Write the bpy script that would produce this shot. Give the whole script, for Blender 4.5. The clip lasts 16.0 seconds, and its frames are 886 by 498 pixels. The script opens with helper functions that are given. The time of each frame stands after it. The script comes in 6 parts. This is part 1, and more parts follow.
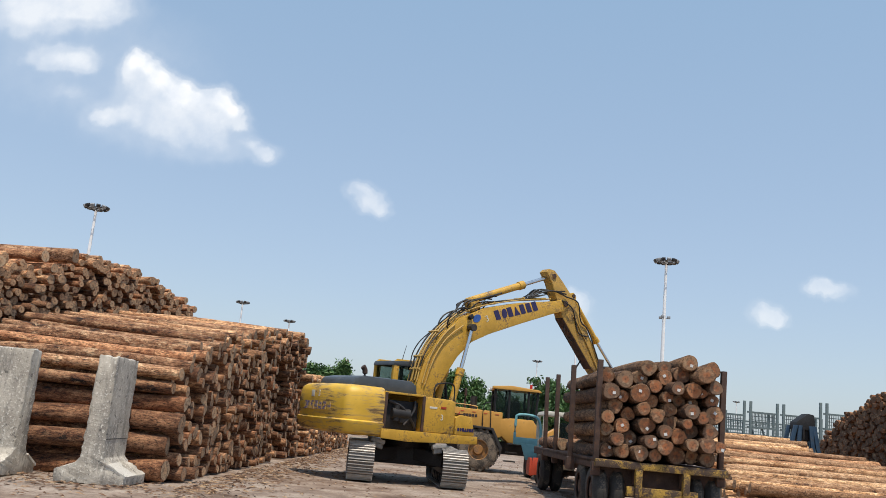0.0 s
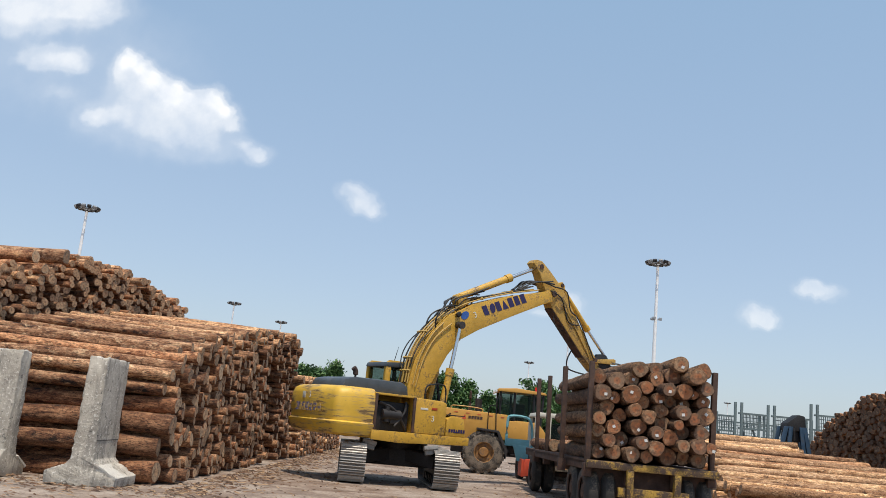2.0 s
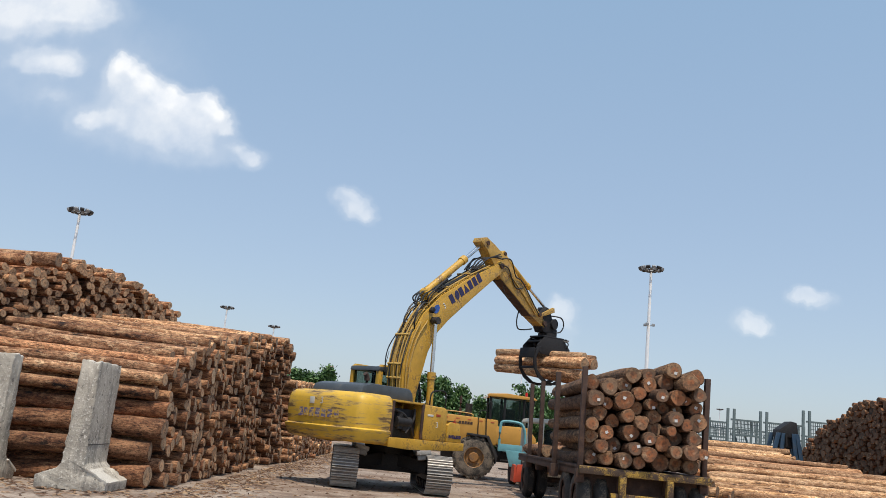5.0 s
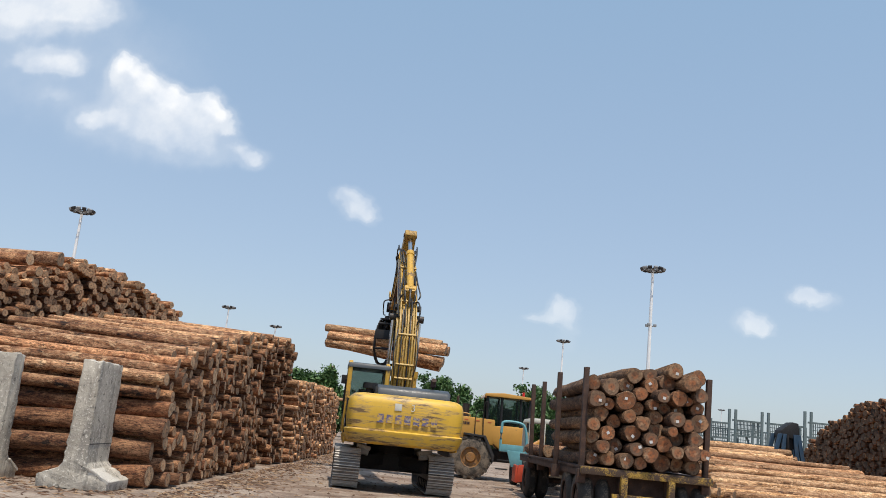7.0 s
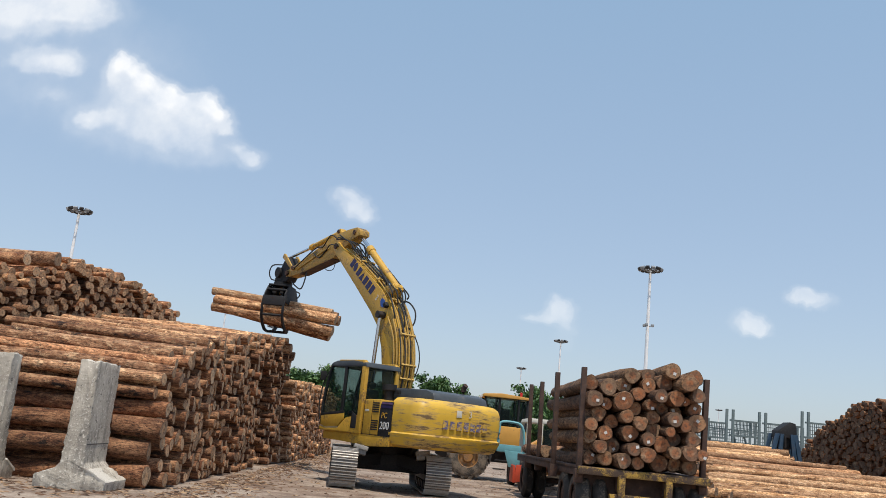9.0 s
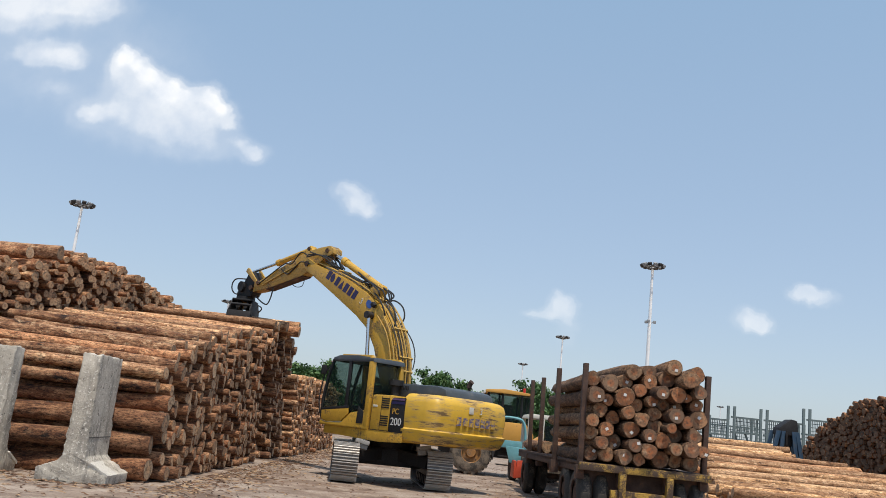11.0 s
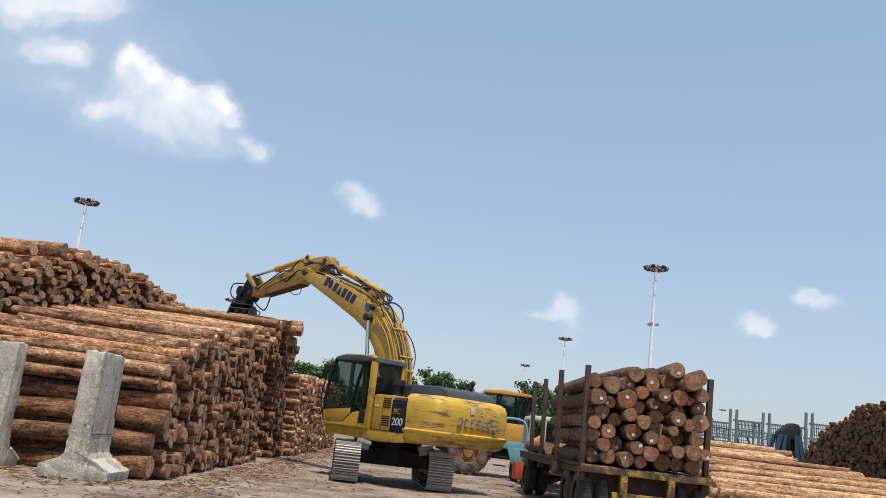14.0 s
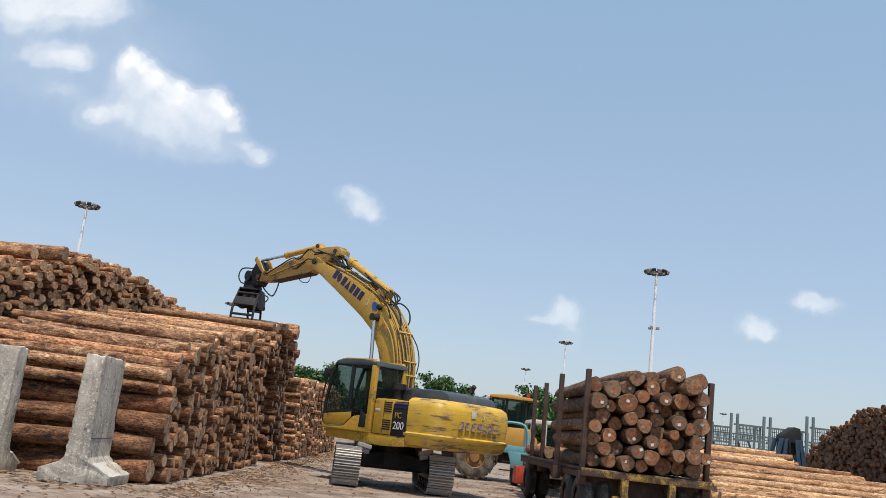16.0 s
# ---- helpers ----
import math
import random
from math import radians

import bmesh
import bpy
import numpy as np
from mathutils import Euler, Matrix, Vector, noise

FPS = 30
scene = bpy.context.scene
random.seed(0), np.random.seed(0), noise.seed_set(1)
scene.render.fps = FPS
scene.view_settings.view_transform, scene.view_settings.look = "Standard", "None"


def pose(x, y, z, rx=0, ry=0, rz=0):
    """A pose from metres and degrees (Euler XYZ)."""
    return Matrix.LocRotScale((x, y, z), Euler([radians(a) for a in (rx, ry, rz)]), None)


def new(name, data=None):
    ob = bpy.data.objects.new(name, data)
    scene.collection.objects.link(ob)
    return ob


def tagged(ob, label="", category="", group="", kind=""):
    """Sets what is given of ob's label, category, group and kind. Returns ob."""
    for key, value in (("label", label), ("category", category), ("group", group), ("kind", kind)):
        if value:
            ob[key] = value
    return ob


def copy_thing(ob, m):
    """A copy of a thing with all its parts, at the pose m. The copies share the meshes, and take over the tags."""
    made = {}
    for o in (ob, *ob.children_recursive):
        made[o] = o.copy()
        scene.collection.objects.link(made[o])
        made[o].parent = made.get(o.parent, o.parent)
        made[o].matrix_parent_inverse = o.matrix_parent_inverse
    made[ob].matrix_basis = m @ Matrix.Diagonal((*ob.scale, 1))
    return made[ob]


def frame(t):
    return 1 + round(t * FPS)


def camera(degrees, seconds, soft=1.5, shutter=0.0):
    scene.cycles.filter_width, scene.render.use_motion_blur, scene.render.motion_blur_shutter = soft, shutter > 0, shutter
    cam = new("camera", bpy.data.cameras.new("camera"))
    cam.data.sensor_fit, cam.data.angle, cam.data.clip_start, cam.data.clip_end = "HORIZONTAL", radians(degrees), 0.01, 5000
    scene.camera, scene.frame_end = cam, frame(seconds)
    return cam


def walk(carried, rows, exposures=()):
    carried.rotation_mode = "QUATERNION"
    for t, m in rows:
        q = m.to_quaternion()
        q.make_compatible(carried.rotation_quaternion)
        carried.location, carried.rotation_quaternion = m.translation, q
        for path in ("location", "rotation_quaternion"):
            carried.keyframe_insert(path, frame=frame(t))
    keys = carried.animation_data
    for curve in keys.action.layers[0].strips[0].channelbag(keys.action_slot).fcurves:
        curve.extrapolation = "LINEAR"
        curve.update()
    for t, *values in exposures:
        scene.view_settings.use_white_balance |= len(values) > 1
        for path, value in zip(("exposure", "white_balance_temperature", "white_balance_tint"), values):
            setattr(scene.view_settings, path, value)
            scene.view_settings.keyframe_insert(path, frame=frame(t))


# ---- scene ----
from collections import defaultdict

# ---------------------------------------------------------------- camera
cam = camera(53.73, 16.0, soft=0.7)
EYE = (0.0, 0.0, 1.44)


def aim(pan, pitch, roll):
    return (Matrix.Translation(EYE) @ Matrix.Rotation(radians(pan), 4, "Z")
            @ Matrix.Rotation(radians(90 + pitch), 4, "X") @ Matrix.Rotation(radians(roll), 4, "Z"))


PATH = [
    (0.0, 0.798, 11.360, 5.497),
    (0.5, 0.764, 11.304, 5.517),
    (1.0, 0.627, 11.235, 5.510),
    (1.5, 0.445, 11.368, 5.514),
    (2.0, 0.279, 11.489, 5.489),
    (2.5, 0.229, 11.626, 5.497),
    (3.0, 0.340, 11.657, 5.519),
    (3.5, 0.301, 11.661, 5.598),
    (4.0, -0.046, 11.837, 5.592),
    (6.5, -0.054, 11.860, 5.786),
    (7.0, 0.000, 11.857, 5.800),
    (7.5, 0.051, 11.849, 5.810),
    (8.0, 0.119, 11.816, 5.887),
    (8.5, 0.007, 11.888, 5.875),
    (9.0, -0.154, 11.876, 5.788),
    (11.5, -0.086, 11.528, 6.202),
    (12.0, -0.225, 11.530, 6.291),
    (12.5, -0.196, 11.690, 6.308),
    (13.0, -0.002, 11.749, 6.377),
    (13.5, 0.191, 11.635, 6.548),
    (14.0, 0.189, 11.570, 6.644),
    (14.5, 0.092, 11.652, 6.684),
    (15.0, 0.068, 11.707, 6.692),
    (15.5, 0.168, 11.746, 6.697),
    (16.0, 0.251, 11.813, 6.660),
]
EXPOSURES = [(0.0, 0.28), (2.0, 0.28), (2.5, 0.37), (2.8, 0.35), (3.5, 0.19), (4.0, 0.23), (6.5, 0.24), (9.0, 0.24), (11.5, 0.26), (16.0, 0.27)]
walk(cam, [(t, aim(a, b, c)) for t, a, b, c in PATH], EXPOSURES)

# ---------------------------------------------------------------- light
SUN_DIR = Vector((0.09, -0.32, 0.94)).normalized()
sun = new("sun", bpy.data.lights.new("sun", "SUN"))
sun.data.energy, sun.data.angle, sun.data.color = 3.4, radians(0.6), (1.0, 0.90, 0.77)
sun.rotation_euler = SUN_DIR.to_track_quat("Z", "Y").to_euler()
world = bpy.data.worlds.new("world")
scene.world = world
world.use_nodes = True
wn, wl = world.node_tree.nodes, world.node_tree.links
sky = wn.new("ShaderNodeTexSky")
sky.sky_type, sky.sun_disc = "NISHITA", False
sky.sun_elevation = math.asin(SUN_DIR.z)
sky.sun_rotation = math.atan2(SUN_DIR.x, SUN_DIR.y)
sky.air_density, sky.dust_density, sky.ozone_density = 1.0, 1.4, 2.4
haze = wn.new("ShaderNodeMix")
haze.data_type = "RGBA"
haze.inputs["Factor"].default_value = 0.58
up = wn.new("ShaderNodeSeparateXYZ")
wl.new(wn.new("ShaderNodeTexCoord").outputs["Generated"], up.inputs[0])
tint = wn.new("ShaderNodeMix")
tint.data_type = "RGBA"
tint.inputs["A"].default_value = (2.62, 2.96, 3.46, 1)
tint.inputs["B"].default_value = (2.02, 2.98, 3.92, 1)
rise = wn.new("ShaderNodeMapRange")
rise.inputs["From Min"].default_value, rise.inputs["From Max"].default_value = 0.04, 0.50
wl.new(up.outputs["Z"], rise.inputs["Value"])
wl.new(rise.outputs["Result"], tint.inputs["Factor"])
wl.new(tint.outputs["Result"], haze.inputs["B"])
wl.new(sky.outputs["Color"], haze.inputs["A"])
wl.new(haze.outputs["Result"], wn["Background"].inputs["Color"])
wn["Background"].inputs["Strength"].default_value = 0.15


# ---------------------------------------------------------------- materials
class Mat:
    """A node material with short helpers."""

    def __init__(self, name, rough=0.6, metal=0.0):
        self.m = bpy.data.materials.new(name)
        self.m.use_nodes = True
        self.n, self.l = self.m.node_tree.nodes, self.m.node_tree.links
        self.b = self.n["Principled BSDF"]
        self.b.inputs["Roughness"].default_value, self.b.inputs["Metallic"].default_value = rough, metal

    def node(self, kind, **props):
        nd = self.n.new(kind)
        for k, v in props.items():
            setattr(nd, k, v)
        return nd

    def link(self, a, b):
        self.l.new(a, b)
        return a

    def coords(self, kind="Object", scale=(1, 1, 1)):
        tc = self.node("ShaderNodeTexCoord")
        mp = self.node("ShaderNodeMapping")
        mp.inputs["Scale"].default_value = scale
        self.link(tc.outputs[kind], mp.inputs["Vector"])
        return mp.outputs["Vector"]

    def noise(self, vec, scale, detail=4.0, rough=0.6, w=None):
        nd = self.node("ShaderNodeTexNoise")
        if w is not None:
            nd.noise_dimensions = "4D"
            self.link(w, nd.inputs["W"])
        self.link(vec, nd.inputs["Vector"])
        nd.inputs["Scale"].default_value, nd.inputs["Detail"].default_value, nd.inputs["Roughness"].default_value = scale, detail, rough
        return nd.outputs["Fac"]

    def ramp(self, fac, stops):
        nd = self.node("ShaderNodeValToRGB")
        self.link(fac, nd.inputs["Fac"])
        el = nd.color_ramp.elements
        while len(el) < len(stops):
            el.new(0.5)
        for e, (p, c) in zip(el, stops):
            e.position, e.color = p, (*c, 1) if not isinstance(c, (int, float)) else (c, c, c, 1)
        return nd.outputs["Color"]

    def mix(self, fac, a, b, kind="MIX"):
        nd = self.node("ShaderNodeMix", data_type="RGBA", blend_type=kind)
        for val, sock in ((fac, nd.inputs["Factor"]), (a, nd.inputs["A"]), (b, nd.inputs["B"])):
            if isinstance(val, bpy.types.NodeSocket):
                self.link(val, sock)
            else:
                sock.default_value = val if isinstance(val, (int, float)) else (*val, 1)
        return nd.outputs["Result"]

    def math(self, op, a, b=0.0):
        nd = self.node("ShaderNodeMath", operation=op)
        for val, sock in ((a, nd.inputs[0]), (b, nd.inputs[1])):
            if isinstance(val, bpy.types.NodeSocket):
                self.link(val, sock)
            else:
                sock.default_value = val
        return nd.outputs[0]

    def rand(self):
        a = self.node("ShaderNodeObjectInfo").outputs["Random"]
        b = self.node("ShaderNodeNewGeometry").outputs["Random Per Island"]
        return self.math("FRACT", self.math("ADD", a, b))

    def color(self, sock):
        if isinstance(sock, bpy.types.NodeSocket):
            self.link(sock, self.b.inputs["Base Color"])
        else:
            self.b.inputs["Base Color"].default_value = (*sock, 1)
        return self

    def bump(self, height, strength=0.4, dist=0.02):
        nd = self.node("ShaderNodeBump")
        nd.inputs["Strength"].default_value, nd.inputs["Distance"].default_value = strength, dist
        self.link(height, nd.inputs["Height"])
        self.link(nd.outputs["Normal"], self.b.inputs["Normal"])
        return self


def mat_bark(name, dark, mid, light, peel=0.75):
    """Pine bark: dark plates, pale torn patches where it has flaked off, fine cracks along the stem."""
    m = Mat(name, 0.9)
    r = m.rand()
    w = m.math("MULTIPLY_ADD", r, 40.0)
    big = m.noise(m.coords("UV", (1.7, 0.45, 1)), 2.4, 3, 0.6, w)
    flake = m.noise(m.coords("UV", (2.1, 0.8, 1)), 4.6, 8, 0.78, w)
    fine = m.noise(m.coords("UV", (3.4, 1, 1)), 15.0, 6, 0.78, w)
    mixed = m.math("ADD", m.math("MULTIPLY", flake, 0.66), m.math("MULTIPLY", big, 0.34))
    base = m.ramp(mixed, [(0.405, dark), (0.46, mid), (0.525, tuple(0.55 * a + 0.45 * b for a, b in zip(mid, light))), (0.585, light)])
    scab = m.noise(m.coords("UV", (1.5, 0.8, 1)), 6.5, 6, 0.72, w)
    base = m.mix(m.ramp(scab, [(0.545, 0.0), (0.59, peel)]), base, tuple(min(0.9, c * k) for c, k in zip(light, (1.15, 1.22, 1.28))))
    base = m.mix(m.ramp(fine, [(0.41, 0.85), (0.52, 0.0)]), base, dark)
    tone = m.ramp(r, [(0.0, (0.46, 0.38, 0.32)), (0.22, (1.06, 0.78, 0.60)), (0.42, (0.70, 0.60, 0.53)), (0.62, (1.50, 1.30, 1.06)), (0.8, (0.95, 0.84, 0.74)), (1.0, (0.60, 0.46, 0.38))])
    col = m.mix(1.0, base, tone, "MULTIPLY")
    relief = m.math("ADD", m.math("MULTIPLY", flake, 0.7), m.math("MULTIPLY", fine, 0.4))
    m.color(col).bump(relief, 1.0, 0.045)
    return m.m


def mat_end(name, a, b, c):
    """Sawn log end: rings, a darker heart and cracks, from the end's own flat coordinates."""
    m = Mat(name, 0.85)
    uv = m.coords("UV")
    r = m.rand()
    w = m.math("MULTIPLY_ADD", r, 60.0)
    ln = m.node("ShaderNodeVectorMath", operation="LENGTH")
    m.link(uv, ln.inputs[0])
    d = ln.outputs["Value"]
    n = m.noise(uv, 9.0, 3, 0.5, w)
    rings = m.math("SINE", m.math("ADD", m.math("MULTIPLY", d, 420.0), m.math("MULTIPLY", n, 9.0)))
    rr = m.ramp(rings, [(0.0, 0.70), (1.0, 1.0)])
    tone = m.ramp(r, [(0.0, a), (0.2, b), (0.4, c), (0.6, a), (0.8, tuple(0.6 * x for x in b)), (1.0, c)])
    col = m.mix(1.0, tone, rr, "MULTIPLY")
    # heartwood, an uneven darker disc inside paler sapwood
    edge = m.math("ADD", d, m.math("MULTIPLY", n, 0.05))
    col = m.mix(m.ramp(edge, [(0.085, 0.55), (0.105, 0.0)]), col, tuple(x * k for x, k in zip(b, (0.80, 0.62, 0.50))))
    col = m.mix(m.ramp(d, [(0.008, 0.6), (0.028, 0.0)]), col, (0.09, 0.04, 0.02))
    patch = m.noise(uv, 7.0, 4, 0.65, w)
    col = m.mix(m.ramp(patch, [(0.54, 0.0), (0.66, 0.55)]), col, (0.50, 0.36, 0.22))
    stain = m.noise(uv, 15.0, 6, 0.72, w)
    col = m.mix(m.ramp(stain, [(0.48, 0.0), (0.60, 0.75)]), col, (0.075, 0.048, 0.032))
    m.color(col).bump(stain, 0.6, 0.012)
    return m.m


def mat_plain(name, col, rough=0.6, metal=0.0, vary=0.25, scale=3.0, dirt=None, dirt_at=0.6, bump=0.15, coat=0.0):
    """Paint, rubber, steel: a base colour with mottling at two scales and patches of dirt."""
    m = Mat(name, rough, metal)
    v = m.coords("Object")
    big, fine = m.noise(v, scale, 5, 0.6), m.noise(v, scale * 9, 4, 0.6)
    lo = tuple(c * (1 - vary) for c in col)
    hi = tuple(min(1, c * (1 + vary * 0.6)) for c in col)
    out = m.ramp(big, [(0.3, lo), (0.7, hi)])
    if dirt:
        k = m.math("ADD", m.math("MULTIPLY", big, 0.6), m.math("MULTIPLY", fine, 0.4))
        out = m.mix(m.ramp(k, [(dirt_at - 0.06, 0.0), (dirt_at + 0.06, 1.0)]), out, dirt)
    m.b.inputs["Coat Weight"].default_value = coat
    m.link(m.ramp(fine, [(0.3, max(0.05, rough - 0.12)), (0.7, min(1, rough + 0.15))]), m.b.inputs["Roughness"])
    m.color(out).bump(fine, bump, 0.01)
    return m.m


BARK = mat_bark("pine_bark", (0.018, 0.009, 0.006), (0.285, 0.140, 0.072), (0.84, 0.575, 0.365))
# Darker copy of the pine bark: shade is put into its colour.
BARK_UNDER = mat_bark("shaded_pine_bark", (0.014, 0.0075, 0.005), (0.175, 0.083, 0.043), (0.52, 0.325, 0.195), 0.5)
BARK_PALE = mat_bark("peeled_pine", (0.055, 0.028, 0.016), (0.40, 0.235, 0.122), (0.78, 0.575, 0.375), 0.85)
BARK_DARK = mat_bark("dark_bark", (0.014, 0.009, 0.006), (0.105, 0.062, 0.038), (0.34, 0.22, 0.135), 0.35)
END = mat_end("sawn_end", (0.50, 0.335, 0.20), (0.68, 0.485, 0.305), (0.32, 0.20, 0.12))
END_RED = mat_end("sawn_end_resinous", (0.44, 0.265, 0.145), (0.46, 0.18, 0.072), (0.21, 0.13, 0.082))
# Ends turned from the sun: their shade is mixed into these tones.
END_DARK = mat_end("shaded_end", (0.10, 0.056, 0.032), (0.22, 0.13, 0.076), (0.045, 0.027, 0.017))
YELLOW = mat_plain("yellow_paint", (0.58, 0.335, 0.040), 0.5, 0, 0.26, 2.4, (0.15, 0.095, 0.05), 0.58, 0.08, 0.1)
YELLOW_DIRTY = mat_plain("grimy_yellow_paint", (0.50, 0.30, 0.06), 0.55, 0, 0.3, 2.6, (0.11, 0.07, 0.04), 0.56, 0.12)
STEEL_DARK = mat_plain("dark_steel", (0.045, 0.042, 0.042), 0.55, 0.4, 0.4, 4.0, (0.10, 0.07, 0.05), 0.62)
RUST = mat_plain("rusty_steel", (0.075, 0.045, 0.035), 0.8, 0.2, 0.4, 5.0, (0.17, 0.08, 0.04), 0.6, 0.3)
RUBBER = mat_plain("tyre_rubber", (0.035, 0.033, 0.031), 0.85, 0, 0.3, 5.0, (0.16, 0.13, 0.10), 0.58, 0.3)
RUBBER_DUSTY = mat_plain("dusty_rubber", (0.06, 0.052, 0.045), 0.9, 0, 0.3, 4.0, (0.20, 0.16, 0.12), 0.50, 0.3)
WHITE = mat_plain("white_paint", (0.86, 0.86, 0.86), 0.5, 0, 0.08, 2.0)
PAPER = mat_plain("white_tag", (0.62, 0.62, 0.60), 0.7, 0, 0.05, 10.0)


# ---------------------------------------------------------------- mesh helpers
def mesh_of(bm, name, *mats):
    me = bpy.data.meshes.new(name)
    bm.normal_update()
    bm.to_mesh(me)
    bm.free()
    for mt in mats:
        me.materials.append(mt)
    return me


def part(name, bm, material, parent=None, label="", at=None, smooth=False):
    """ONE mesh object from a bmesh, under a thing or a part."""
    me = mesh_of(bm, name, *(material if isinstance(material, (list, tuple)) else [material]))
    me.polygons.foreach_set("use_smooth", np.ones(len(me.polygons), dtype=bool))
    me.set_sharp_from_angle(angle=radians(40))
    ob = new(name, me)
    if parent:
        ob.parent = parent
    if at is not None:
        ob.matrix_basis = at
    if label:
        ob["label"] = label
    return ob


def box(size, at=(0, 0, 0), bevel=0.0, bm=None, turn=None):
    bm = bm or bmesh.new()
    m = Matrix.Translation(at) @ (turn or Matrix()) @ Matrix.Diagonal((*size, 1))
    g = bmesh.ops.create_cube(bm, size=1, matrix=m)
    if bevel:
        es = list({e for v in g["verts"] for e in v.link_edges})
        bmesh.ops.bevel(bm, geom=es, offset=bevel, segments=2, affect="EDGES", profile=0.6)
    return bm


def rod(a, b, r, r2=None, n=12, bm=None, caps=True):
    bm = bm or bmesh.new()
    a, b = Vector(a), Vector(b)
    d = b - a
    m = Matrix.Translation((a + b) / 2) @ d.to_track_quat("Z", "Y").to_matrix().to_4x4()
    bmesh.ops.create_cone(bm, cap_ends=caps, segments=n, radius1=r, radius2=r if r2 is None else r2, depth=d.length, matrix=m)
    return bm


def prism(outline, y0, y1, bm=None, bevel=0.0, axes="xz"):
    """An outline in the x-z plane (or y-z, x-y) pushed through from y0 to y1."""
    bm = bm or bmesh.new()
    put = {"xz": lambda a, b, c: (a, c, b), "yz": lambda a, b, c: (c, a, b), "xy": lambda a, b, c: (a, b, c)}[axes]
    lo = [bm.verts.new(put(a, b, y0)) for a, b in outline]
    hi = [bm.verts.new(put(a, b, y1)) for a, b in outline]
    fs = [bm.faces.new(lo), bm.faces.new(hi[::-1])]
    for i in range(len(lo)):
        j = (i + 1) % len(lo)
        fs.append(bm.faces.new((lo[j], lo[i], hi[i], hi[j])))
    bmesh.ops.recalc_face_normals(bm, faces=fs)
    if bevel:
        es = list({e for f in fs for e in f.edges})
        bmesh.ops.bevel(bm, geom=es, offset=bevel, segments=2, affect="EDGES", profile=0.6)
    return bm


def tube(points, r, n=6, bm=None):
    """A bent pipe or hose through points."""
    bm = bm or bmesh.new()
    pts = [Vector(p) for p in points]
    fine = []
    for i in range(len(pts) - 1):
        p0, p1, p2, p3 = pts[max(i - 1, 0)], pts[i], pts[i + 1], pts[min(i + 2, len(pts) - 1)]
        for k in range(4):
            u = k / 4
            fine.append(0.5 * (2 * p1 + (p2 - p0) * u + (2 * p0 - 5 * p1 + 4 * p2 - p3) * u * u + (3 * p1 - p0 - 3 * p2 + p3) * u ** 3))
    fine.append(pts[-1])
    rings = []
    for i, p in enumerate(fine):
        d = (fine[min(i + 1, len(fine) - 1)] - fine[max(i - 1, 0)]).normalized()
        q = d.to_track_quat("Z", "Y")
        rings.append([bm.verts.new(p + q @ Vector((r * math.cos(6.2832 * k / n), r * math.sin(6.2832 * k / n), 0))) for k in range(n)])
    for a, b in zip(rings, rings[1:]):
        for k in range(n):
            bm.faces.new((a[k], a[(k + 1) % n], b[(k + 1) % n], b[k]))
    bm.faces.new(rings[0][::-1])
    bm.faces.new(rings[-1])
    return bm


def empty(name, m=None):
    ob = new(name)
    ob.empty_display_size = 0.2
    if m is not None:
        ob.matrix_basis = m
    return ob


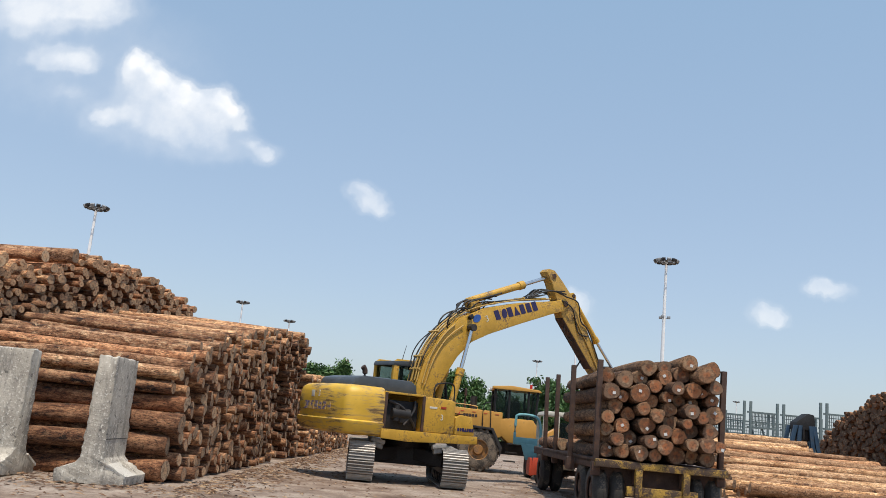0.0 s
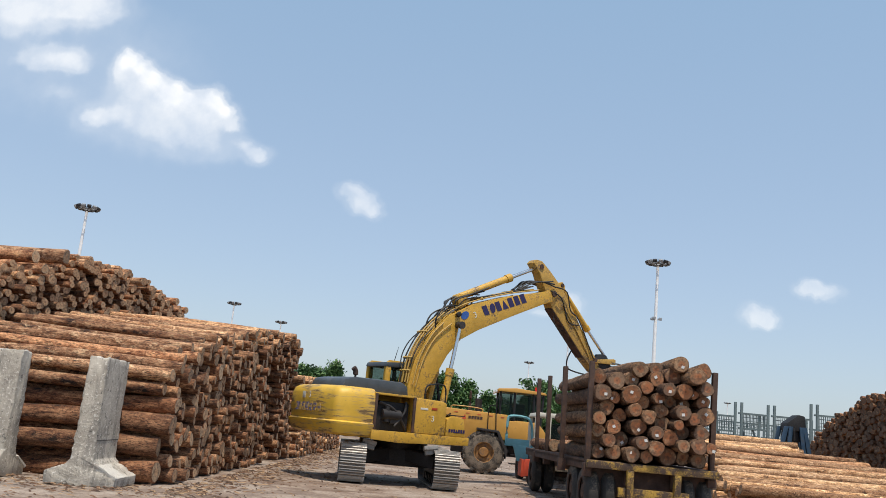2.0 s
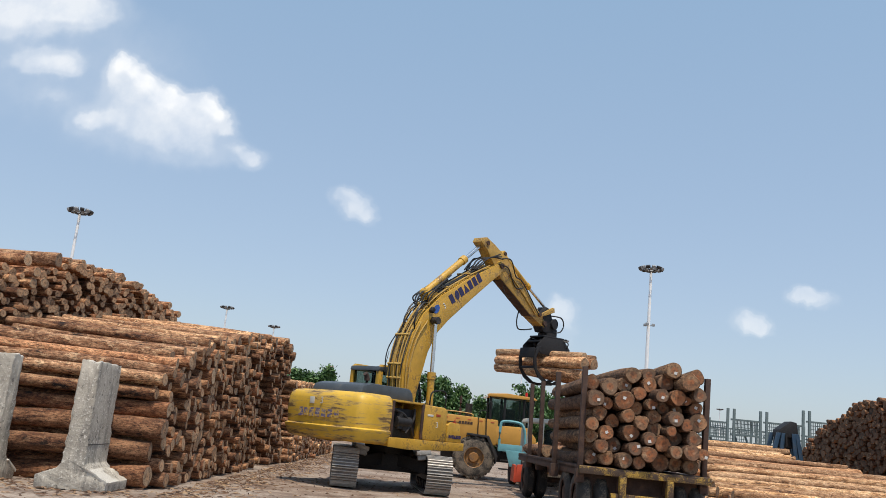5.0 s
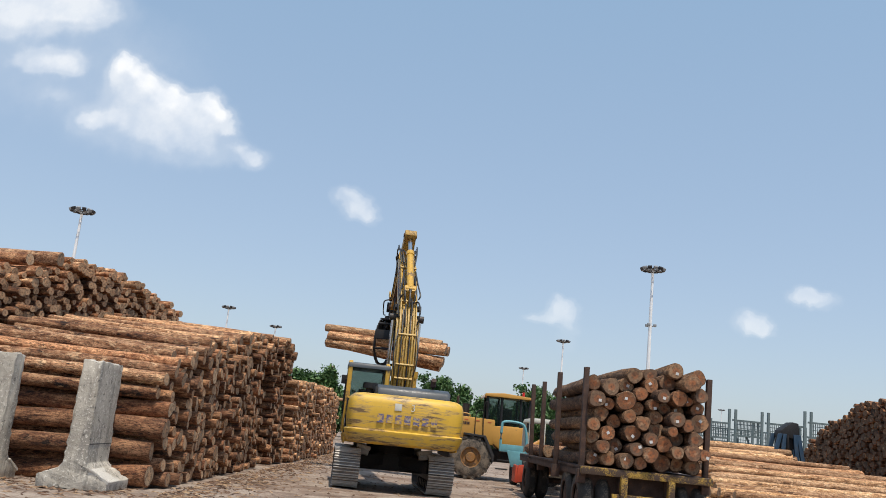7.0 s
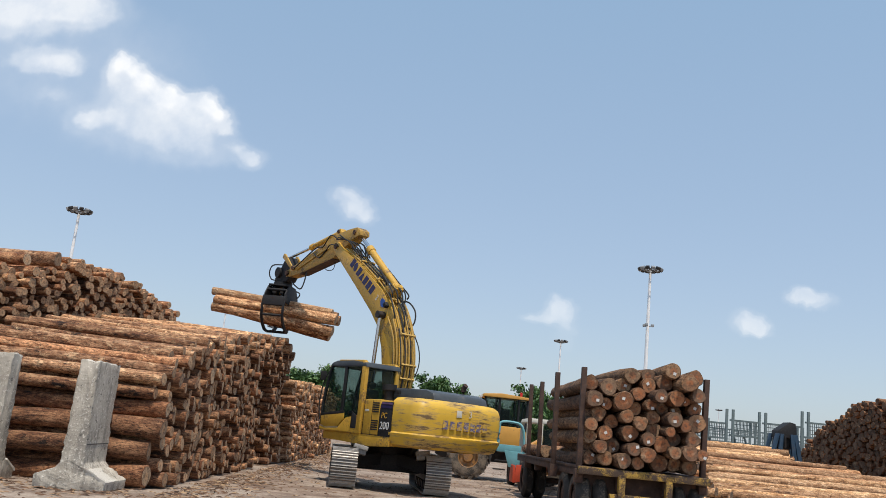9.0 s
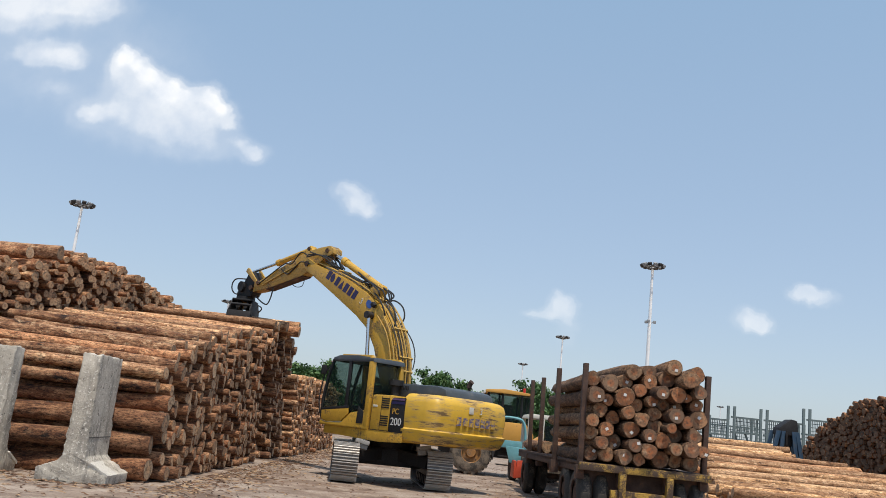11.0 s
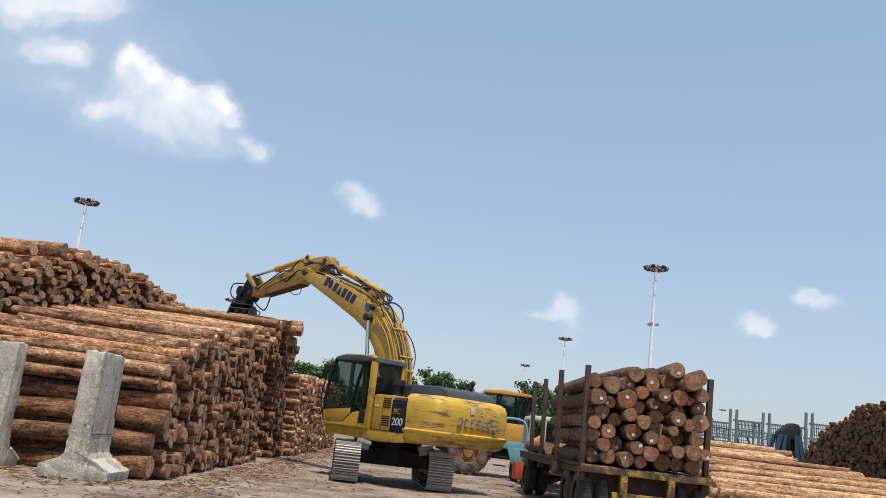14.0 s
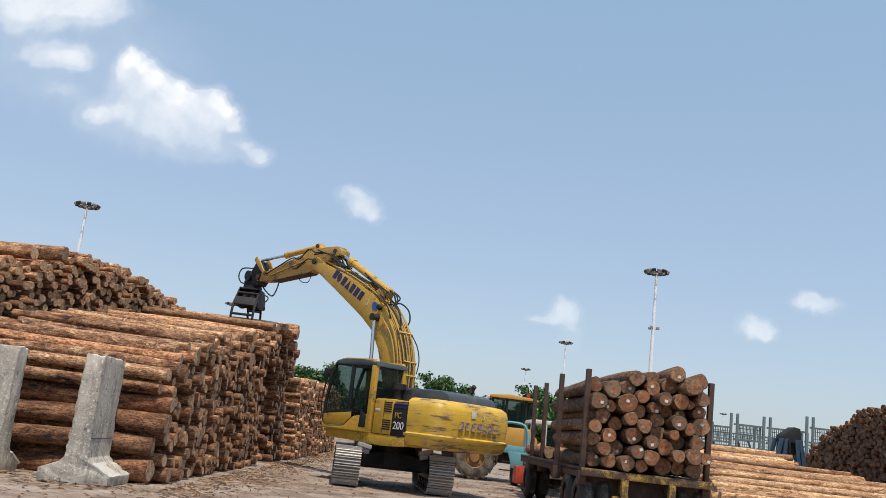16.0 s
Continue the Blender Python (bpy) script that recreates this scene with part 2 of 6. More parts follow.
# ---------------------------------------------------------------- logs
def log_data(rng, radius, length, sides=14, rings=7):
    """Points, faces, uv and end flags of one log along x, from 0 (the sawn end that faces +x) to -length."""
    taper, bow, ph = rng.uniform(0.80, 0.95), rng.uniform(-0.035, 0.035), rng.uniform(0, 6.28)
    lob = [(rng.uniform(0, 0.05), rng.uniform(0, 6.28)) for _ in range(3)]
    cut = rng.uniform(-0.12, 0.12)
    vs, fs, uvs, flag = [], [], [], []
    for j in range(rings):
        u = j / (rings - 1)
        for i in range(sides):
            a = 6.28319 * i / sides
            rr = radius * (1 + (taper - 1) * u) * (1 + sum(k * math.cos((n + 2) * a + p) for n, (k, p) in enumerate(lob)))
            rr *= 1 + 0.04 * math.sin(5.1 * u * length + 3 * a + ph) + rng.uniform(-0.02, 0.02)
            y, z = rr * math.cos(a), rr * math.sin(a)
            b = bow * math.sin(3.14159 * u) * length * 0.5
            vs.append((-u * length + (cut * z if j in (0, rings - 1) else 0), y + b * math.cos(ph), z + b * math.sin(ph)))
    for j in range(rings - 1):
        for i in range(sides):
            k = (i + 1) % sides
            fs.append((j * sides + i, (j + 1) * sides + i, (j + 1) * sides + k, j * sides + k))
            ua, ub = i / sides * 6.283 * radius, (i + 1) / sides * 6.283 * radius
            la, lb = j / (rings - 1) * length, (j + 1) / (rings - 1) * length
            uvs.append([(ua, la), (ua, lb), (ub, lb), (ub, la)])
            flag.append(0)
    for j in (0, rings - 1):
        ring = [j * sides + i for i in range(sides)]
        cy, cz = sum(vs[k][1] for k in ring) / sides, sum(vs[k][2] for k in ring) / sides
        o, rim = len(vs), rng.uniform(0.86, 0.93)
        out = 0.012 if j == 0 else -0.012
        cx = sum(vs[k][0] for k in ring) / sides
        vs.extend((cx + (vs[k][0] - cx) * rim + out, cy + (vs[k][1] - cy) * rim, cz + (vs[k][2] - cz) * rim) for k in ring)
        for i in range(sides):
            k = (i + 1) % sides
            quad = (ring[i], ring[k], o + k, o + i)
            fs.append(quad if j == 0 else quad[::-1])
            uvs.append([(0.1 * i, 0.0), (0.1 * i + 0.1, 0.0), (0.1 * i + 0.1, 0.03), (0.1 * i, 0.03)])
            flag.append(0)
        inner = [o + i for i in range(sides)]
        inner = inner if j == 0 else inner[::-1]
        fs.append(tuple(inner))
        uvs.append([(vs[k][1] - cy, vs[k][2] - cz) for k in inner])
        flag.append(1)
    return vs, fs, uvs, flag


def build_logs(name, items, mats):
    """One mesh of many logs: items are (matrix, data)."""
    V, Fc, U, G = [], [], [], []
    for m, (vs, fs, uvs, flag) in items:
        o = len(V)
        V.extend((m @ Vector(v))[:] for v in vs)
        Fc.extend(tuple(i + o for i in f) for f in fs)
        for u in uvs:
            U.extend(u)
        G.extend(flag)
    me = bpy.data.meshes.new(name)
    me.from_pydata(V, [], Fc)
    lay = me.uv_layers.new(name="uv")
    lay.data.foreach_set("uv", np.array(U, dtype=np.float32).ravel())
    me.polygons.foreach_set("material_index", np.array(G, dtype=np.int32))
    me.polygons.foreach_set("use_smooth", np.array([g == 0 for g in G], dtype=bool))
    for mt in mats:
        me.materials.append(mt)
    me.update()
    return me


rng = random.Random(7)


def log_pose(x, y, z, heading=0.0, tilt=0.0, roll=0.0):
    """Sawn end at (x, y, z); heading turns the +x end about z, tilt lifts the far (-x) end."""
    return Matrix.Translation((x, y, z)) @ Matrix.Rotation(radians(heading), 4, "Z") @ Matrix.Rotation(radians(tilt), 4, "Y") @ Matrix.Rotation(radians(roll), 4, "X")


LOG_MESHES = defaultdict(list)


def log_mesh(kind, mats, rng, radius, length):
    """A shared mesh of about that radius (in steps of a centimetre), three shapes of each."""
    key = (kind, round(radius, 2), length, rng.randrange(3))
    if key not in LOG_MESHES:
        LOG_MESHES[key] = build_logs("log", [(Matrix(), log_data(random.Random(hash(key[1:]) % 9999), key[1], length, sides=22))], mats)
    return LOG_MESHES[key]


class Heap:
    """Logs dropped one by one into a heap's cross-section, each resting on those below it."""

    def __init__(self):
        self.c = np.zeros((0, 3))

    def rest(self, y, r):
        """Height at which a log of radius r comes to rest over y."""
        if not len(self.c):
            return r
        dy, reach = np.abs(self.c[:, 0] - y), self.c[:, 2] + r
        hit = dy < reach
        if not hit.any():
            return r
        return max(r, float((self.c[hit, 1] + np.sqrt(reach[hit] ** 2 - dy[hit] ** 2)).max()))

    def fill(self, rng, y0, y1, top, radius, spread=(0.72, 1.28), tries=16):
        fails = 0
        while fails < 25:
            best = None
            for _ in range(tries):
                y = rng.uniform(y0, y1)
                r = radius(y) * rng.uniform(*spread)
                z = self.rest(y, r)
                if z + 0.55 * r < top(y) and (best is None or z < best[1]):
                    best = (y, z, r)
            if best:
                self.c = np.vstack([self.c, best])
            else:
                fails += 1
        return [tuple(row) for row in self.c]


def profile(*pts):
    ys, zs = [p[0] for p in pts], [p[1] for p in pts]
    return lambda y: float(np.interp(y, ys, zs))


def heap_tilt(z):
    return max(-1.5, (z - 1.3) * 1.7)


# ---------------------------------------------------------------- ground
def mat_ground():
    m = Mat("yard_ground", 0.95)
    v = m.coords("Object")
    big, mid, fine = m.noise(v, 0.16, 5, 0.6), m.noise(v, 1.1, 6, 0.65), m.noise(v, 14.0, 6, 0.7)
    col = m.ramp(mid, [(0.34, (0.105, 0.066, 0.045)), (0.48, (0.225, 0.158, 0.115)), (0.62, (0.36, 0.29, 0.23))])
    col = m.mix(m.ramp(big, [(0.44, 0.0), (0.60, 0.6)]), col, (0.40, 0.34, 0.285))
    col = m.mix(m.ramp(fine, [(0.40, 0.5), (0.52, 0.0)]), col, (0.11, 0.065, 0.04))
    m.color(col).bump(fine, 0.6, 0.03)
    return m.m


GROUND = mat_ground()
bm = bmesh.new()
bmesh.ops.create_grid(bm, x_segments=120, y_segments=120, size=30, matrix=Matrix.Translation((0, 26, 0)))
for v in bm.verts:
    v.co.z = 0.035 * noise.noise(v.co * 0.55) + 0.015 * noise.noise(v.co * 2.1) - 0.02
    if max(abs(v.co.x), abs(v.co.y - 26)) > 29.5:
        v.co.z = -0.02
edge = [e for e in bm.edges if e.is_boundary]
out = bmesh.ops.extrude_edge_only(bm, edges=edge)
for v in [g for g in out["geom"] if isinstance(g, bmesh.types.BMVert)]:
    v.co = Vector((0, 26, -0.02)) + (v.co - Vector((0, 26, -0.02))) * 130
    v.co.z = -0.02
ground = part("ground", bm, GROUND, smooth=True)
tagged(ground, "dusty grey-brown yard ground with bark litter", "ground", kind="structure")

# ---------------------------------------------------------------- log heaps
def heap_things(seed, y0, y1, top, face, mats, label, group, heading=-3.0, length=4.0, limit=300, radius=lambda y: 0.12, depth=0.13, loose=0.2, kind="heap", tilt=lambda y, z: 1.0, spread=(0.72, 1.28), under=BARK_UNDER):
    """A heap of logs across x, sawn ends towards +x. Those nearest along y, up to limit, are things; the rest is one stuff mesh."""
    rng = random.Random(seed)
    heap, rest = Heap(), {True: [], False: []}
    for i, (y, z, r) in enumerate(sorted(heap.fill(rng, y0, y1, top, radius, spread))):
        jut = rng.uniform(-depth, depth) + (rng.uniform(-0.30, 0.22) if rng.random() < loose else 0.0)
        x = face(y, z) + jut
        m = log_pose(x, y, z, heading + rng.uniform(-2.4, 2.4), tilt(y, z) + rng.uniform(-0.6, 0.6), rng.uniform(0, 360))
        # Logs deeper in the heap take the darker bark, shade painted by colour.
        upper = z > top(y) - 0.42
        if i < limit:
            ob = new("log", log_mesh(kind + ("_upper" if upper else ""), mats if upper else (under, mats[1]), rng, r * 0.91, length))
            ob.matrix_basis = m
            tagged(ob, label, "log", group)
        else:
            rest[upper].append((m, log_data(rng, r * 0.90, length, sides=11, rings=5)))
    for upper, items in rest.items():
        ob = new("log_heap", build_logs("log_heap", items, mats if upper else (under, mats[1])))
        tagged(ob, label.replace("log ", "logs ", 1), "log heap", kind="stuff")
    return heap


TOP_NEAR = profile((15.6, 1.75), (16.0, 2.02), (16.7, 2.42), (18.5, 2.85), (20, 3.10), (22.6, 3.35), (23.0, 3.54), (26, 3.78), (28.4, 3.92), (28.9, 3.86), (29.3, 2.9), (29.6, 2.5))
NEAR = heap_things(11, 15.85, 29.4, TOP_NEAR, lambda y, z: -4.62 - 0.06 * z + (0.25 if y > 27.6 and z > 2.8 else 0.0) - (0.4 if 25.2 < y < 27.4 and z < 2.9 else 0.0), (BARK, END),
                   "rough pine log stacked in a tall heap", "logs in the near heap", heading=-2.5, limit=150,
                   radius=profile((15.8, 0.195), (16.6, 0.175), (18.5, 0.15), (22, 0.132), (29, 0.125)), spread=(0.62, 1.48),
                   tilt=lambda y, z: heap_tilt(z) * float(np.interp(y, [16, 24], [1.0, 0.3])))
heap_things(12, 29.7, 44.0, profile((29.6, 2.65), (34, 2.85), (40, 2.9), (44, 2.7)), lambda y, z: -4.4, (BARK_PALE, END),
            "pale pine log heaped along the lane", "logs in the far heap", limit=0, kind="far", under=BARK, heading=-3.0, radius=lambda y: 0.115)
BACK = heap_things(13, 17.0, 35.0, profile((17, 4.1), (20, 4.25), (21.8, 4.50), (22.6, 4.95), (24.5, 5.20), (26.5, 5.30), (30, 5.15), (33.2, 4.95), (34.2, 4.3)),
                   lambda y, z: -9.5 + 0.12 * (3 - z), (BARK, END), "brown pine log heap behind the near one", "", limit=0, kind="back", depth=0.22, loose=0.3, heading=-22.0, radius=lambda y: 0.118)
rng = random.Random(14)
for x, y, r, heading in ((-9.42, 21.5, 0.19, -7), (-9.75, 20.6, 0.16, -10)):
    ob = new("log", log_mesh("top", (BARK, END), rng, r, 4.0))
    ob.matrix_basis = log_pose(x, y, max(BACK.rest(y + 0.3, r), BACK.rest(y, r)), heading, 0, rng.uniform(0, 360))
    tagged(ob, "long pine log lying across the top of a heap", "log", "logs on the back heap")


def mat_concrete():
    m = Mat("old_concrete", 0.9)
    v = m.coords("Object")
    big, fine = m.noise(v, 1.6, 6, 0.65), m.noise(v, 22.0, 5, 0.65)
    streak = m.noise(m.coords("Object", (3.4, 3.4, 0.7)), 1.5, 6, 0.7)
    col = m.ramp(big, [(0.32, (0.30, 0.27, 0.225)), (0.52, (0.46, 0.42, 0.355)), (0.66, (0.62, 0.575, 0.49))])
    col = m.mix(m.ramp(streak, [(0.50, 0.0), (0.62, 0.65)]), col, (0.19, 0.178, 0.16))
    pit = m.noise(v, 9.0, 6, 0.75)
    col = m.mix(m.ramp(pit, [(0.36, 0.9), (0.43, 0.0)]), col, (0.10, 0.092, 0.08))
    col = m.mix(m.ramp(fine, [(0.57, 0.0), (0.64, 0.8)]), col, (0.70, 0.67, 0.60))
    m.color(col).bump(m.math("ADD", fine, pit), 0.6, 0.02)
    return m.m


CONCRETE = mat_concrete()


def concrete_wall_unit(m, seed):
    """An inverted-T retaining unit with chipped edges: 2.05 m high on a spread foot."""
    bm = prism([(-0.56, 0), (0.56, 0), (0.57, 0.15), (0.25, 0.34), (0.18, 0.42), (0.15, 2.05), (-0.15, 2.05), (-0.18, 0.42), (-0.25, 0.33), (-0.56, 0.20)], -0.56, 0.56, bevel=0.015)
    bmesh.ops.subdivide_edges(bm, edges=[e for e in bm.edges if e.calc_length() > 0.25], cuts=20, use_grid_fill=True)
    for v in bm.verts:
        k = noise.noise(v.co * 21 + Vector((seed, 0, 0)))
        corner = abs(v.co.y) > 0.5 and (abs(abs(v.co.x) - 0.16) < 0.06 or v.co.z < 0.5 or v.co.z > 1.9)
        v.co += Vector((k, noise.noise(v.co * 14 + Vector((0, seed, 3))), k)) * (0.022 if corner else 0.006)
        if v.co.z > 1.98:
            v.co.z += 0.04 * noise.noise(v.co * 9)
        v.co.z = max(v.co.z, 0)
    ob = part("retaining_block", bm, CONCRETE, at=m)
    facet = prism([(0.572, 0.12), (0.584, 0.16), (0.40, 0.268), (0.27, 0.338), (0.255, 0.322)], -0.575, -0.02)
    bmesh.ops.subdivide_edges(facet, edges=[e for e in facet.edges if e.calc_length() > 0.1], cuts=7, use_grid_fill=True)
    for v in facet.verts:
        v.co += Vector((0.3, 1.0, 0.6)) * 0.03 * noise.noise(v.co * 8 + Vector((seed, 0, 0)))
        if v.co.y > -0.12:
            v.co.y += 0.10 * noise.noise(Vector((v.co.x * 9, seed, 0)))
    part("broken_facet", facet, RAW_CONCRETE, ob, "pale freshly broken concrete")
    part("pour_joint", box((0.006, 1.08, 0.014), (0.178, 0, 0.72)), mat_joint, ob)
    return tagged(ob, "weathered inverted-T concrete retaining block with chipped edges", "concrete block", "retaining blocks")


RAW_CONCRETE = mat_plain("broken_concrete", (0.62, 0.59, 0.53), 0.95, 0, 0.3, 14.0, (0.36, 0.33, 0.28), 0.55)
mat_joint = mat_plain("joint_shadow", (0.08, 0.075, 0.07), 0.95)
concrete_wall_unit(pose(-5.53, 15.05, -0.01, 0, 0, 2), 1.0)
concrete_wall_unit(pose(-7.44, 14.95, -0.01, 0, 0, 87), 5.0)

# pale heap on the open side, logs across x; the upper ones are things
rng = random.Random(31)
low_top = profile((25.2, 0.66), (30, 1.15), (36, 1.85), (41, 2.35))
rest = []
for y, z, r in Heap().fill(rng, 25.3, 41.0, low_top, lambda y: 0.168, (0.85, 1.15)):
    left = float(np.interp(y, [25, 28, 31, 41], [8.6, 9.3, 10.2, 12.4])) + rng.uniform(-0.45, 0.45)
    ln = 7.0 if y < 33 else (6.0 if y < 36.5 else 4.0)
    m = log_pose(left + ln, y, z, rng.uniform(-1.5, 1.5), rng.uniform(-0.5, 0.5), rng.uniform(0, 360))
    if z > low_top(y) - 0.42:
        ob = new("log", log_mesh("pale", (BARK_PALE, END), rng, r * 0.93, ln))
        ob.matrix_basis = m
        tagged(ob, "pale peeled pine log in a low heap", "log", "logs in the low heap")
    else:
        rest.append((m, log_data(rng, r, ln, sides=10, rings=4)))
tagged(new("log_heap", build_logs("log_heap", rest, (BARK_PALE, END))), "pale peeled pine logs under a low heap", "log heap", kind="stuff")

# dark heap beyond it, sawn ends towards the lane
rng = random.Random(41)
items = []
for y, z, r in Heap().fill(rng, 33.5, 45.6, profile((33.5, 4.7), (36, 4.6), (38, 4.75), (40, 4.6), (41, 3.98), (42.3, 3.85), (43, 3.65), (44, 3.1), (45, 2.6), (45.6, 2.2)), lambda y: 0.14):
    m = Matrix.Translation((19.3 + rng.uniform(-0.12, 0.12), y, z)) @ Matrix.Rotation(radians(-164 + rng.uniform(-5, 5)), 4, "Z")
    items.append((m, log_data(rng, r * 0.93, 4.0, sides=12, rings=3)))
# Bark and ends here both carry the heap's shade in their colour.
tagged(new("log_heap", build_logs("log_heap", items, (BARK_UNDER, END_DARK))), "dark logs in a high heap, shade put into their colour", "log heap", kind="stuff")

# ---------------------------------------------------------------- light masts
LAMP_GREY = mat_plain("lamp_housing", (0.30, 0.31, 0.32), 0.5, 0.2, 0.2, 4.0)


def light_mast(m, h=22.6, platform=False):
    root = empty("light_mast", m)
    part("pole", rod((0, 0, 0), (0, 0, h - 0.4), 0.28, 0.15, 14), WHITE, root, smooth=True)
    bm = bmesh.new()
    for r, z in ((1.25, h - 0.15), (0.6, h - 0.25)):
        ring = [(r * math.cos(a * 0.5236), r * math.sin(a * 0.5236), z) for a in range(13)]
        tube(ring, 0.05, 5, bm)
    for a in range(6):
        c, s = math.cos(a * 1.0472), math.sin(a * 1.0472)
        rod((0, 0, h - 0.5), (1.25 * c, 1.25 * s, h - 0.15), 0.04, n=6, bm=bm)
    part("head_frame", bm, STEEL_DARK, root)
    for a in range(12):
        t = a * 0.5236
        part("floodlight", box((0.40, 0.46, 0.34), (0, 0, 0), 0.05), LAMP_GREY if a % 2 else STEEL_DARK, root,
             at=Matrix.Translation((1.25 * math.cos(t), 1.25 * math.sin(t), h)) @ Matrix.Rotation(t, 4, "Z") @ Matrix.Rotation(0.5, 4, "Y"))
    for a in range(6):
        t = a * 1.0472 + 0.3
        part("floodlight", box((0.32, 0.40, 0.30), (0, 0, 0), 0.05), LAMP_GREY, root,
             at=Matrix.Translation((0.6 * math.cos(t), 0.6 * math.sin(t), h - 0.12)) @ Matrix.Rotation(t, 4, "Z") @ Matrix.Rotation(0.5, 4, "Y"))
    if platform:
        bm = bmesh.new()
        for a in range(3):
            t = a * 2.094
            box((0.34, 0.3, 0.3), (0.55 * math.cos(t), 0.55 * math.sin(t), 16.0), 0.04, bm)
            rod((0, 0, 15.8), (0.55 * math.cos(t), 0.55 * math.sin(t), 16.0), 0.05, n=6, bm=bm)
        part("lower_lights", bm, LAMP_GREY, root)
    return tagged(root, "tall white high-mast light with a ring of floodlights", "light mast", "light masts")


for x, y, pf in ((-42.3, 99.8, False), (24.7, 100.2, True), (26.8, 181.1, False), (-43.0, 181.2, False), (-38.2, 210.9, False), (27.3, 259.6, False), (123.0, 370.2, False)):
    light_mast(pose(x, y, 0), platform=pf)

# ---------------------------------------------------------------- steel racks in the distance
# Steel colour lightened so that it holds the distance haze.
RACK = mat_plain("hazed_rack_steel", (0.125, 0.165, 0.17), 0.6, 0.2, 0.2, 1.0)


def rack(m, w=5.2, h=4.3):
    root = empty("steel_rack", m)
    for x in (0.0, 0.5):
        part("post", box((0.19, 0.19, h + 1.1), (x, 0, (h + 1.1) / 2), 0.02), RACK, root)
    for z in (1.2, 2.0, 2.8, h - 0.9, h + 0.25):
        part("beam", box((w + 0.5, 0.14, 0.14), (0.5 + w / 2, 0, z)), RACK, root)
    for a, b in ((0.6, 0.55), (0.55, 1.0)):
        up = 1 if a > b else -1
        part("brace", rod((a * w + 0.4, 0.15, 2.0 - 0.8 * up), (b * w + 0.4, 0.15, 2.0 + 0.8 * up), 0.07, n=4), RACK, root)
    part("brace", rod((0.6, 0.15, h - 0.9), (0.4 + 0.55 * w, 0.15, 1.2), 0.09, n=4), RACK, root)
    part("brace", rod((0.4 + 0.55 * w, 0.15, h - 0.9), (0.4 + w, 0.15, 1.2), 0.09, n=4), RACK, root)
    for lo, hi in ((h - 0.9, h + 0.25), (2.0, 2.8)):
        bm = bmesh.new()
        for i in range(17):
            rod((0.6 + i * w / 17, 0.1, lo), (0.6 + i * w / 17, 0.1, hi), 0.03, n=4, bm=bm)
        for k in range(1, 4):
            box((w, 0.05, 0.05), (0.6 + w / 2, 0.1, lo + (hi - lo) * k / 4), 0, bm)
        part("mesh_panel", bm, RACK, root)
    return tagged(root, "grey-green steel rack frame with mesh panels", "steel rack", "steel racks")


for x, h, w in ((18.0, 4.2, 2.4), (20.9, 4.2, 2.3), (23.9, 4.5, 1.9), (26.5, 4.5, 2.6), (29.9, 4.9, 2.5), (33.1, 4.6, 1.2), (34.6, 5.4, 3.0), (38.4, 5.2, 3.0)):
    rack(pose(x, 70, 0), w, h)
for i in range(7):
    rack(pose(17.0 + i * 4.4, 82, 0), 3.6, 4.2)

# ---------------------------------------------------------------- trees
def mat_leaf():
    m = Mat("leaf", 0.6)
    r = m.node("ShaderNodeNewGeometry").outputs["Random Per Island"]
    m.color(m.ramp(r, [(0.0, (0.030, 0.075, 0.022)), (0.5, (0.055, 0.125, 0.034)), (1.0, (0.105, 0.19, 0.05))]))
    m.b.inputs["Transmission Weight"].default_value = 0.0
    return m.m


LEAF, TRUNK = mat_leaf(), mat_plain("tree_bark", (0.09, 0.07, 0.05), 0.9, 0, 0.4, 3.0)


